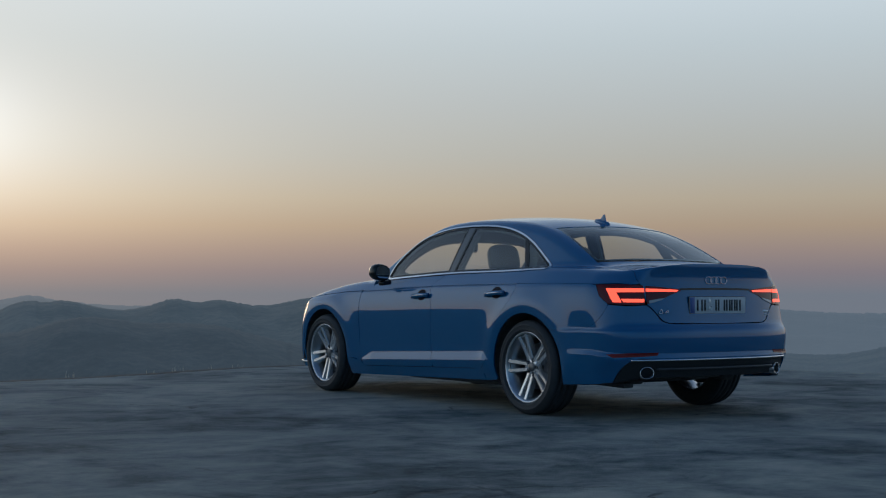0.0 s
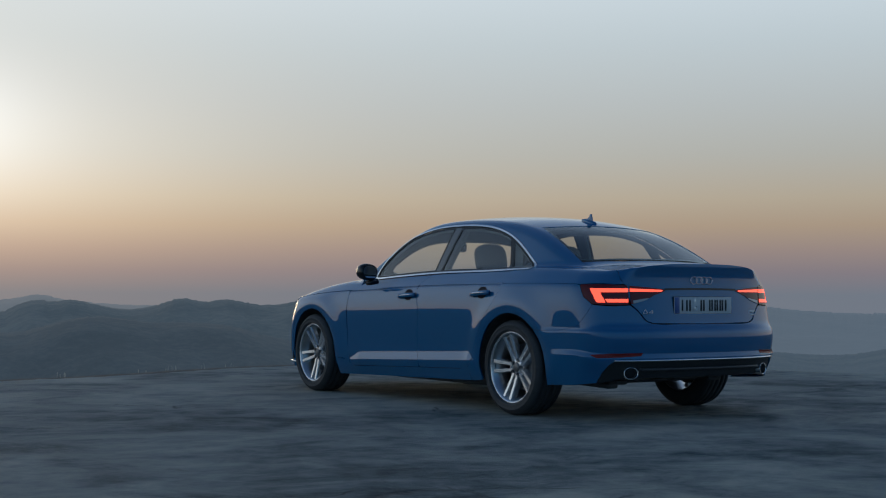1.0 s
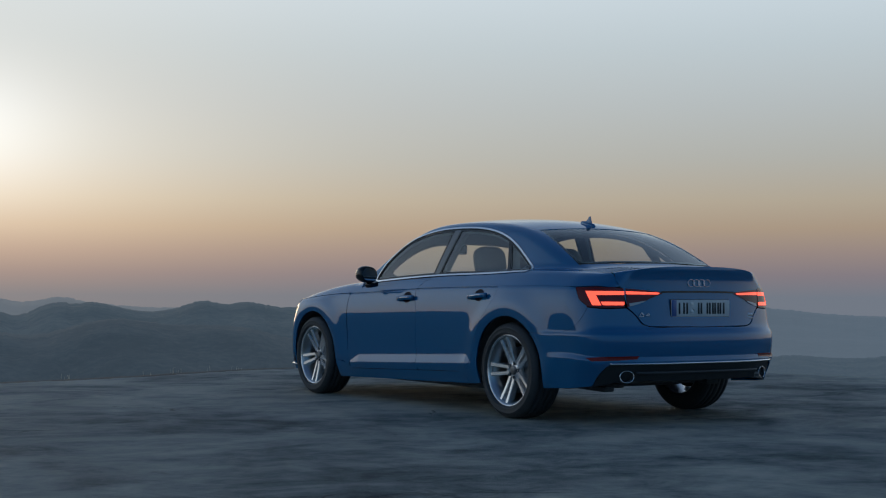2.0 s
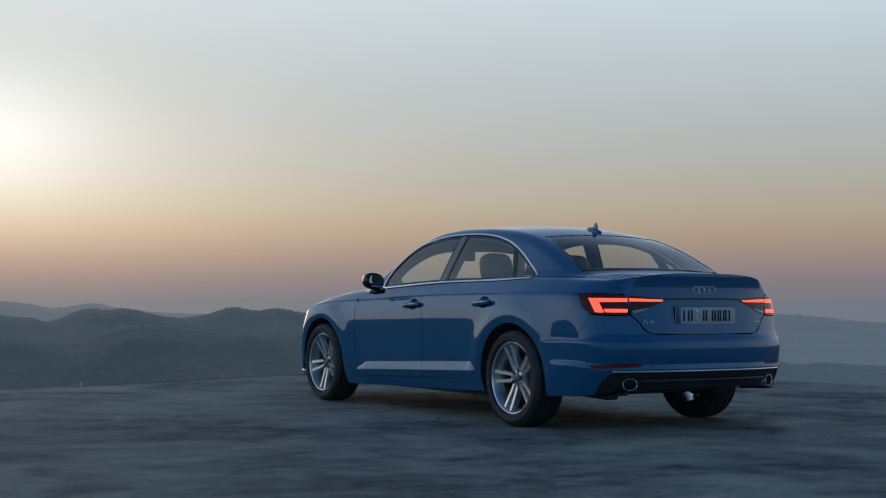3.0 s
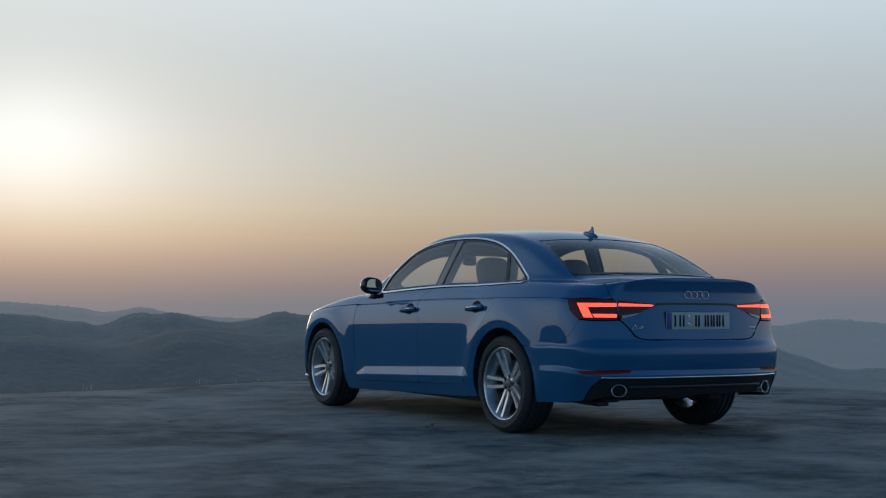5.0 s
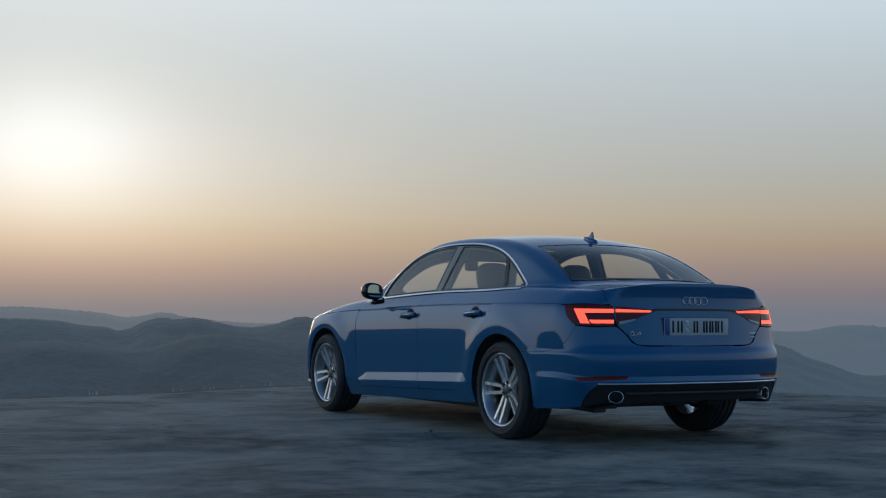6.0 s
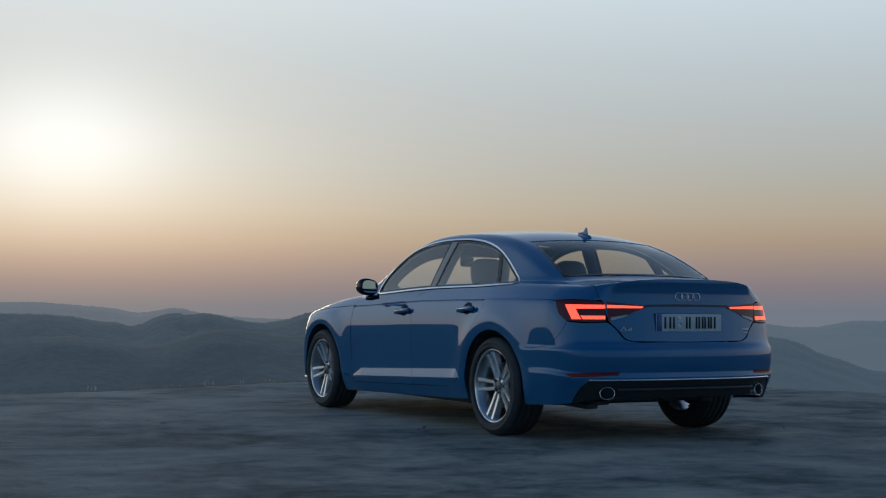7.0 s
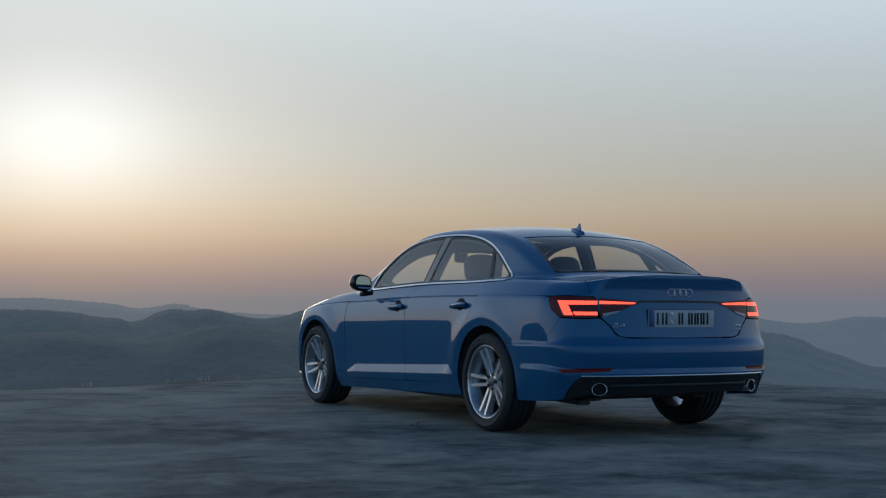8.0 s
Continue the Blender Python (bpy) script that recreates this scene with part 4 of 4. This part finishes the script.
bonnet = both(chain([(0.0, 2.345), (0.35, 2.315), (0.62, 2.235), (0.755, 2.135)], hood3[:, :2], curve([(0.80, 3.27), (0.6, 3.47), (0.3, 3.57), (0.0, 3.60)], 14)))
panel("bonnet", "T", bonnet, PAINT, car, 0.035, side=2, gap=0.003)
lid = both(chain([(0.0, 0.118), (0.3, 0.128), (0.55, 0.180)], curve(LID_SIDE, 16), LID_LOW))
boot = panel("boot_lid", "D", lid, PAINT, car, 0.016, side=2, gap=0.0010)
scuttle = both(chain([(0.0, -0.485), (0.3, -0.475), (0.55, -0.425), (0.600, -0.398), (0.600, -0.425), (0.55, -0.437), (0.3, -0.489), (0.0, -0.50)]))
panel("rear_window_seal", "T", scuttle, BLACK, car, 0.03, side=2, offset=-0.004, gap=0.0)

# rear bumper, diffuser, bright strip
bumper = chain(curve([(0.145, 0.5895), (-0.04, 0.5915), (-0.15, 0.6025), (-0.24, 0.6375), (-0.292, 0.698), (-0.325, 0.763)], 16), curve([(-0.33, 0.760), (-0.435, 0.752), (-0.553, 0.757)], 8),
               curve([(-0.570, 0.745), (-0.622, 0.690), (-0.642, 0.660), (-0.668, 0.645), (-0.71, 0.6365), (-0.85, 0.6335), (-CORNER - CA, 0.6325)], 30),
               [(-CORNER - CA, 0.404)], curve([(-0.60, 0.404), (-0.455, 0.398), (-0.410, 0.362), (-0.372, 0.305), (-0.350, 0.258)], 16), curve([(-0.20, 0.240), (0.054, 0.228)], 6), wy(arch(0, 196, 136)))
along = np.linspace(0.05, -CORNER - CA + 0.003, 90)
stairs = [np.stack((along, zz - 0.022 * ramp(-along, 0.2, 0.62)), 1) for zz in (0.427, 0.433, 0.437, 0.441, 0.453, 0.464, 0.469, 0.474)]
panel("rear_bumper", "W", bumper, PAINT, car, 0.02, side=0, gap=0.0003, lines=stairs, label="blue rear bumper with a light step")
diffuser = chain([(-CORNER - CA, 0.400)], curve([(-0.60, 0.400), (-0.457, 0.394), (-0.413, 0.358), (-0.375, 0.302), (-0.354, 0.256)], 16), curve([(-0.37, 0.254), (-0.45, 0.272), (-0.795, 0.284), (-CORNER - CA, 0.287)], 14))
panel("rear_diffuser", "W", diffuser, BLACK, car, 0.02, side=0, offset=-0.006, depth=0.05, gap=0.0, label="black plastic diffuser")
ends = np.linspace(-0.450, -CORNER - CA, 40)
for nm, zz, r0, mat_, k0, lab in (("bumper_strip", 0.404, 0.0062, CHROME, 0, "bright metal bumper strip"), ("diffuser_blade", 0.345, 0.0085, BLADE, 9, "dull grey diffuser blade")):
    q = np.stack((ends[k0:], ends[k0:] * 0 + zz), 1)
    left = surface_line("W", q, 0.004, 1)
    right = (left * (-1, 1, 1))[::-1]
    part(nm, sweep(np.concatenate((left, right[1:])), round_section(r0, 10)), mat_, car, lab)
# nose
front = chain([(-0.02, 0.56), (-0.06, 0.70), (-0.12, 0.66), (-0.45, 0.595), (-0.72, 0.595), (-0.72, 0.70), (-CORNER - CA, 0.71), (-CORNER - CA, 0.66), (-0.80, 0.64), (-0.78, 0.40), (-0.86, 0.33), (-CORNER - CA, 0.32), (-CORNER - CA, 0.20), (-0.2, 0.19), (0.10, 0.19)],
              np.stack((NY - arch(WHEELBASE, -18, 34)[:, 0], arch(WHEELBASE, -18, 34)[:, 1]), 1))
panel("front_bumper", "N", front, PAINT, car, 0.03, side=0)
panel("grille", "N", chain([(-CORNER - CA, 0.66), (-0.80, 0.64), (-0.78, 0.40), (-0.86, 0.33), (-CORNER - CA, 0.32)]), GLOSS_BLACK, car, 0.03, side=0, offset=-0.008, label="black front grille")


# ---- wheels ----
def make_wheel(hub_y, side, spin):
    """A wheel with its tyre, rim, twin spokes, cap, bolts and brake. Built facing +x and turned for the left flank."""
    rim = part("wheel", lathe([(-0.115, 0.205), (-0.105, 0.226), (-0.04, 0.200), (0.03, 0.205), (0.075, 0.222), (0.092, 0.232), (0.100, 0.2445), (0.104, 0.2445), (0.105, 0.238), (0.098, 0.229), (0.080, 0.217), (0.03, 0.197), (-0.04, 0.192), (-0.105, 0.214)], 72), BARREL, car, "twin-spoke silver alloy wheel with black tyre")
    part("rim_lip", lathe([(0.098, 0.246), (0.1065, 0.246), (0.1085, 0.242), (0.1075, 0.237), (0.100, 0.231)], 72), ALLOY, rim)
    tread = [(-0.118, 0.212), (-0.125, 0.235), (-0.124, 0.265), (-0.118, 0.292), (-0.108, 0.311), (-0.094, 0.321)]
    for g in (-0.066, -0.024, 0.024, 0.066):
        tread += [(g - 0.006, 0.3262), (g - 0.0045, 0.319), (g + 0.0045, 0.319), (g + 0.006, 0.3264)]
    tread += [(0.094, 0.321), (0.108, 0.311), (0.118, 0.294), (0.1215, 0.290), (0.1215, 0.286), (0.119, 0.283), (0.124, 0.262), (0.123, 0.256), (0.1195, 0.2535), (0.113, 0.2475), (0.104, 0.2435), (0.095, 0.236)]
    part("tyre", lathe(tread, 96), RUBBER, rim)
    # five pairs of spokes
    def spoke():
        bm = bmesh.new()
        for sgn in (-1, 1):
            rows = []
            for k in range(9):
                f = k / 8
                r = 0.046 + (0.238 - 0.046) * f
                mid = sgn * (0.0195 + 0.0165 * f)
                half = 0.0125 + 0.0015 * f
                base = 0.0180 + 0.0010 * f
                face = 0.064 + 0.033 * f ** 1.3
                rows.append([bm.verts.new(v) for v in ((face - 0.007, mid - half, r), (face, mid - half * 0.78, r), (face - 0.0010, mid + half * 0.78, r), (face - 0.007, mid + half, r),
                                                       (face - 0.042, mid + base, r), (face - 0.042, mid - base, r))])
            for a, b in zip(rows, rows[1:]):
                for i in range(6):
                    bm.faces.new((a[i], a[(i + 1) % 6], b[(i + 1) % 6], b[i]))
            bm.faces.new(rows[0][::-1])
            bm.faces.new(rows[-1])
        # webs that tie the pair together at the hub and in the slot's floor
        for r0, r1, x in ((0.045, 0.080, 0.060), (0.216, 0.238, 0.088)):
            vs = [bm.verts.new((x - 0.004, sg * (0.0195 + 0.0165 * ((r - 0.046) / 0.192)), r)) for r, sg in ((r0, -1), (r0, 1), (r1, 1), (r1, -1))]
            bk = [bm.verts.new((v.co.x - 0.03, v.co.y, v.co.z)) for v in vs]
            bm.faces.new(vs)
            for i in range(4):
                bm.faces.new((vs[i], bk[i], bk[(i + 1) % 4], vs[(i + 1) % 4]))
        bmesh.ops.recalc_face_normals(bm, faces=bm.faces[:])
        return bm
    first = None
    for i in range(5):
        m = pose(0, 0, 0, spin + 72 * i)
        if first is None:
            first = part("spoke", spoke(), ALLOY, rim, smooth=False, at=m)
        else:
            o = new("spoke", first.data)
            o.parent, o.matrix_local = rim, m
    hub = lathe([(0.02, 0.066), (0.052, 0.065), (0.060, 0.058), (0.0605, 0.034)], 40)
    disc(hub, 0.0605, 0.034, 40)
    part("hub", hub, ALLOY, rim)
    cap = lathe([(0.055, 0.032), (0.066, 0.031), (0.069, 0.026), (0.0695, 0.001)], 32)
    part("hub_cap", cap, ALLOY_DARK, rim, "satin metal centre cap")
    for i in range(5):
        a = radians(spin + 36 + 72 * i)
        b = lathe([(0.048, 0.0125), (0.0665, 0.0125), (0.0672, 0.010), (0.058, 0.008), (0.058, 0.0005)], 12)
        part("wheel_bolt", b, BOLT_SHADE, rim, at=pose(0, -math.sin(a) * 0.050, math.cos(a) * 0.050))
    d = lathe([(-0.002, 0.07), (-0.002, 0.160), (-0.024, 0.160), (-0.024, 0.07)], 56)
    part("brake_disc", d, ALLOY_DARK, rim)
    cal = box((0.07, 0.10, 0.15), (-0.012, 0.125 if side < 0 else -0.125, 0.03), 0.015)
    part("brake_caliper", cal, ALLOY_DARK, rim)
    rim.matrix_local = pose(side * (0.885 - 0.104), hub_y, R_TYRE, 0, 0, 180 if side < 0 else 0)
    return rim


make_wheel(0.0, -1, 18)
make_wheel(0.0, 1, 50)
make_wheel(WHEELBASE, -1, 30)
make_wheel(WHEELBASE, 1, 5)

# wheel wells, floor pan and underbody
for hub_y in (0.0, WHEELBASE):
    for s in (-1, 1):
        t = np.radians(np.linspace(-10, 190, 30))
        rows = []
        for xx in (0.872, 0.56):
            rows.append([(s * xx, hub_y + 0.395 * math.cos(a), R_TYRE + 0.385 * math.sin(a)) for a in t])
        n = len(t)
        vs = rows[0] + rows[1] + [(s * 0.56, hub_y, R_TYRE)]
        fs = [(i, i + 1, n + i + 1, n + i) for i in range(n - 1)] + [(n + i, n + i + 1, 2 * n) for i in range(n - 1)]
        mesh_object("wheel_well", vs, fs, DARK, car)
part("underbody", join(box((1.08, 3.6, 0.14), (0, 1.60, 0.27), 0.03), box((1.56, 1.95, 0.10), (0, 1.42, 0.262), 0.02), box((1.46, 1.30, 0.08), (0, 1.12, 0.208), 0.03, 3), box((1.30, 0.5, 0.06), (0, 0.62, 0.190), 0.02, 3)), DARK, car)
part("rear_subframe", join(box((0.98, 0.16, 0.05), (0, -0.30, 0.245), 0.015, 3), box((0.10, 0.42, 0.035), (-0.58, -0.46, 0.236), 0.010, 2, (3, 0, 8)), box((0.10, 0.42, 0.035), (0.40, -0.46, 0.262), 0.010, 2, (3, 0, -8)), box((0.16, 0.10, 0.03), (-0.47, -0.58, 0.243), 0.010, 2), box((0.14, 0.09, 0.035), (0.10, -0.58, 0.262), 0.012, 2)), DARK, car, "dark suspension carrier under the tail")
part("rear_silencer", box((0.90, 0.22, 0.12), (0.0, -0.55, 0.315), 0.05, 4), ALLOY_DARK, car, "grey metal exhaust silencer")
for s in (-1, 1):
    oval = [(0.052 * math.copysign(abs(math.cos(a)) ** 0.96, math.cos(a)), 0.040 * math.copysign(abs(math.sin(a)) ** 0.96, math.sin(a))) for a in np.linspace(0, 2 * math.pi, 32, endpoint=False)]
    bm = bmesh.new()
    prof = [(0.13, 0.97), (0.0, 0.97), (-0.003, 0.95), (-0.003, 0.89), (0.002, 0.86), (0.014, 0.85)]
    rings = [[bm.verts.new((u * k, y, v * k)) for u, v in oval] for y, k in prof]
    for a, b in zip(rings, rings[1:]):
        for i in range(32):
            bm.faces.new((a[i], a[(i + 1) % 32], b[(i + 1) % 32], b[i]))
    bmesh.ops.recalc_face_normals(bm, faces=bm.faces[:])
    tip = part("exhaust_tip", bm, CHROME, car, "oval bright exhaust tip", at=pose(s * 0.603, -0.900, 0.321, 0, 0, s * 18))
    core = bmesh.new()
    deep = [[core.verts.new((u * 0.85, y, v * 0.85)) for u, v in oval] for y in (0.014, 0.12)]
    for i in range(32):
        core.faces.new((deep[0][i], deep[0][(i + 1) % 32], deep[1][(i + 1) % 32], deep[1][i]))
    core.faces.new(deep[1])
    part("exhaust_throat", core, DARK, tip)

# mirrors
for s in (-1, 1):
    bm = bmesh.new()
    bmesh.ops.create_uvsphere(bm, u_segments=28, v_segments=18, radius=1)
    for v in bm.verts:
        x, y, z = v.co
        q = (abs(x) ** 2.6 + abs(z) ** 2.6) ** (1 / 2.6)
        k = (x * x + z * z) ** 0.5 / q if q > 1e-6 else 1
        v.co = Vector((x * k * 0.090, (0.095 * y if y > 0 else 0.060 * max(y, -0.45)), z * k * 0.066))
    m = part("door_mirror", bm, GLOSS_BLACK, car, "gloss black door mirror", at=pose(s * 0.945, 1.82, 0.998, 0, s * -7, s * -13))
    g = bmesh.new()
    g.faces.new([g.verts.new((0.074 * math.copysign(abs(math.cos(a)) ** 0.75, math.cos(a)), -0.0285, 0.050 * math.copysign(abs(math.sin(a)) ** 0.75, math.sin(a)))) for a in np.linspace(0, 2 * math.pi, 36, endpoint=False)])
    part("mirror_glass", g, MIRROR, m)
    part("mirror_foot", box((0.10, 0.06, 0.035), (s * -0.06, 0.0, -0.075), 0.012, 3, (0, s * 14, 0)), GLOSS_BLACK, m)

# door handles, each over a raised dark patch that paints its cup's shade
for s in (1, -1):
    for y0, z0 in ((1.335, 0.815), (0.352, 0.832)):
        yy = np.linspace(y0 + 0.115, y0 - 0.115, 14)
        zz = z0 - 0.004 + 0.012 * (y0 - yy) / 0.23
        line = surface_line("S", np.stack((yy, zz), 1), 0.0, s)
        nn = gradient(line)
        lift = 0.028 * np.sin(np.linspace(0.12, math.pi - 0.12, 14)) ** 0.4
        bar = line + nn * lift[:, None]
        h = part("door_handle", sweep(bar, round_section(0.0135, 10, 1.3)), PAINT, car, "body-coloured pull handle with bright strip")
        strip3 = line[2:-2] + nn[2:-2] * (lift[2:-2, None] + 0.0115)
        part("handle_strip", sweep(strip3, round_section(0.004, 6, 1.0)), CHROME, h)
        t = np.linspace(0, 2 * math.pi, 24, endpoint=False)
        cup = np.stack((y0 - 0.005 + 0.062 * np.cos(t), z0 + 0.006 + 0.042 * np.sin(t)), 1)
        panel("handle_cup_shade", "S", cup, CUP_SHADE, car, 0.02, offset=0.0015, depth=0.002, side=s, gap=0)

# roof aerial: a low pointed base with an upright fin
fin = bmesh.new()
for prof in ([(-0.004, 0.335, 0.140, 0.034), (0.008, 0.330, 0.142, 0.033), (0.016, 0.318, 0.148, 0.026), (0.021, 0.295, 0.160, 0.014)],
             [(0.006, 0.310, 0.178, 0.014), (0.022, 0.285, 0.182, 0.0085), (0.038, 0.256, 0.187, 0.0065), (0.054, 0.236, 0.192, 0.0055), (0.068, 0.226, 0.196, 0.0045), (0.072, 0.220, 0.200, 0.002)]):
    secs = []
    for h, y0, y1, w in prof:
        ring = [(w * math.sin(a) * (0.72 - 0.28 * math.cos(a)), (y0 + y1) / 2 + (y0 - y1) / 2 * math.cos(a)) for a in np.linspace(0, 2 * math.pi, 20, endpoint=False)]
        secs.append([fin.verts.new((x, y, h + float(ROOF(y if h < 0.03 else 0.21)))) for x, y in ring])
    for a, b in zip(secs, secs[1:]):
        for i in range(20):
            fin.faces.new((a[i], a[(i + 1) % 20], b[(i + 1) % 20], b[i]))
    fin.faces.new(secs[-1])
bmesh.ops.recalc_face_normals(fin, faces=fin.faces[:])
bmesh.ops.transform(fin, matrix=Matrix.Translation((0, 0.24, float(ROOF(0.24)))) @ Matrix.Diagonal((0.9, 0.88, 0.90, 1)) @ Matrix.Translation((0, -0.24, -float(ROOF(0.24)))), verts=fin.verts)
part("roof_aerial", fin, PAINT, car, "blue shark-fin aerial")

# number plate, badges
plate_y = -0.938
part("plate_holder", box((0.526, 0.010, 0.116), (0, plate_y + 0.006, 0.757), 0.003, 2), BLACK, boot)
plate = part("number_plate", box((0.52, 0.006, 0.11), (0, plate_y, 0.757), 0.002, 2), PLATE, car, "white number plate with blue band")
part("plate_band", box((0.042, 0.004, 0.106), (-0.237, plate_y - 0.0026, 0.757), 0.001, 1), PLATE_BLUE, plate)
for x, w in ((-0.190, 0.013), (-0.150, 0.013), (-0.122, 0.013), (-0.020, 0.013), (0.004, 0.013), (0.058, 0.013), (0.080, 0.013), (0.108, 0.013), (0.128, 0.013), (0.156, 0.013), (0.176, 0.013), (0.206, 0.013)):
    part("plate_bar", box((w * 1.15, 0.003, 0.074), (x, plate_y - 0.0035, 0.757), 0.0008, 1), PLATE_INK, plate)
part("plate_seal", box((0.030, 0.003, 0.030), (-0.078, plate_y - 0.0035, 0.785), 0.006, 3), SATIN, plate)
part("plate_seal", box((0.032, 0.003, 0.032), (-0.078, plate_y - 0.0035, 0.738), 0.010, 3), SATIN, plate)
for i in range(4):
    c = (i - 1.5) * 0.046
    ring = [(c + 0.029 * math.cos(a), 0.0, 0.931 + 0.026 * math.sin(a)) for a in np.linspace(0, 2 * math.pi, 28, endpoint=False)]
    q = np.array([(x, -(TURN_D + TZ - z) if z < TZ else -TR * math.atan2(0.32, z - TZ)) for x, _, z in ring])
    pts = surface_line("D", q, 0.004 + 0.0015 * (i % 2), side=-1)
    part("badge_ring", sweep(pts, round_section(0.0028, 6), True), CHROME, boot, "chrome badge ring")
for tri in (((-0.507, 0.703), (-0.473, 0.703), (-0.488, 0.731)), ((-0.464, 0.708), (-0.434, 0.708), (-0.437, 0.724))):
    q = np.array([(x, -(TURN_D + TZ - z)) for x, z in tri])
    part("badge_outline", sweep(surface_line("D", fill_in(q, 0.004), 0.006, side=-1), round_section(0.0032, 6), True), ALLOY, boot, "small bright triangle badge")
for x, z, w, h in ((0.475, 0.714, 0.060, 0.014), (0.475, 0.693, 0.052, 0.007)):
    yb = float(surface_line("D", np.array([(x, -(TURN_D + TZ - z))]), 0, -1)[0, 1])
    part("badge_bar", box((w, 0.006, h), (x, yb - 0.002, z), 0.0015, 2, (0, 0, -x * 22)), SATIN, boot, "small bright badge")
# the groove is not cut: its shade is put in as a raised black strip
slot = both(chain([(0.0, -0.359), (0.20, -0.359), (0.325, -0.360), (0.325, -0.349), (0.20, -0.348), (0.0, -0.347)]))
panel("boot_groove_strip", "D", slot, GLOSS_BLACK, boot, 0.02, side=2, offset=0.0025, depth=0.004, gap=0)


# ---- cabin ----
def make_seat(x, y, rear=False):
    w = 0.50
    seat = part("seat", join(box((w, 0.52, 0.16), (x, y + 0.12, 0.52), 0.05, 4, (6, 0, 0)), box((w, 0.14, 0.52), (x, y - 0.14, 0.735), 0.055, 4, (-16 if not rear else -22, 0, 0), (0.82, 0.9))), LEATHER, car, "dark grey leather seat")
    part("headrest", pillow((0.275, 0.11, 0.235), (x, y - 0.265, 1.092 if not rear else 1.035), -12), LEATHER, seat)
    for d in (-0.05, 0.05):
        part("headrest_post", sweep([(x + d, y - 0.235, 0.96 if not rear else 0.90), (x + d, y - 0.26, 1.08 if not rear else 1.0)], round_section(0.007, 6)), CHROME, seat)
    return seat


make_seat(-0.37, 1.22)
make_seat(0.37, 1.22)
part("rear_bench", join(box((1.28, 0.52, 0.18), (0, 0.40, 0.50), 0.06, 4), box((1.26, 0.16, 0.58), (0, 0.09, 0.78), 0.06, 4, (-24, 0, 0))), LEATHER, car, "dark rear bench seat")
for x in (-0.40, 0.40):
    part("rear_headrest", pillow((0.28, 0.12, 0.15), (x, -0.03, 0.985), -10), LEATHER, car)
part("parcel_shelf", box((1.20, 0.40, 0.03), (0, -0.20, 1.000), 0.01, 2), LINING, car)
part("dashboard", join(box((1.40, 0.42, 0.22), (0, 1.94, 0.83), 0.07, 4), box((0.44, 0.20, 0.08), (-0.37, 1.80, 0.945), 0.035, 4)), LINING, car)
part("cabin_floor", box((1.42, 2.3, 0.04), (0, 1.05, 0.36), 0.01, 1), DARK, car)
part("bulkhead", box((1.40, 0.04, 0.55), (0, 2.16, 0.62), 0.01, 1), DARK, car)
part("rear_bulkhead", box((1.20, 0.04, 0.52), (0, -0.10, 0.72), 0.01, 1), DARK, car)
wheel_pts = [(-0.37 + 0.185 * math.cos(a), 1.66 + 0.065 * math.sin(a), 0.84 + 0.165 * math.sin(a)) for a in np.linspace(0, 2 * math.pi, 32, endpoint=False)]
steer = part("steering_wheel", sweep(wheel_pts, round_section(0.015, 8), True), LEATHER, car)
part("steering_boss", box((0.16, 0.06, 0.12), (-0.37, 1.68, 0.84), 0.025, 3, (-20, 0, 0)), LINING, steer)
part("inner_mirror", box((0.12, 0.035, 0.085), (-0.07, 1.80, 1.215), 0.024, 4), GLOSS_BLACK, car)


# ---- weeds on the brink ----
def make_weeds():
    rnd = random.Random(4)
    verts, faces = [], []
    for k in range(9):
        az = rnd.choice((rnd.uniform(-34, 4), rnd.uniform(-30, -18)))
        r = edge_radius(az) + rnd.uniform(-0.02, 0.25)
        a = radians(az)
        for b in range(rnd.randint(2, 7)):
            x, y = r * math.sin(a) + rnd.uniform(-0.05, 0.05), r * math.cos(a) + rnd.uniform(-0.05, 0.05)
            h, w, t = rnd.uniform(0.010, 0.052), rnd.uniform(0.0012, 0.0026), rnd.uniform(0, 6.28)
            dx, dy, bx, by = w * math.cos(t), w * math.sin(t), rnd.uniform(-0.4, 0.4) * h, rnd.uniform(-0.4, 0.4) * h
            i = len(verts)
            verts += [(x - dx, y - dy, -0.05), (x + dx, y + dy, -0.05), (x + dx * 0.7 + bx * 0.4, y + dy * 0.7 + by * 0.4, h * 0.6), (x - dx * 0.7 + bx * 0.4, y - dy * 0.7 + by * 0.4, h * 0.6), (x + bx, y + by, h)]
            faces += [(i, i + 1, i + 2, i + 3), (i + 3, i + 2, i + 4)]
    return tagged(mesh_object("weeds", verts, faces, GRASS), "sparse dry grass blades along the asphalt's brink", "grass", kind="stuff")


make_weeds()
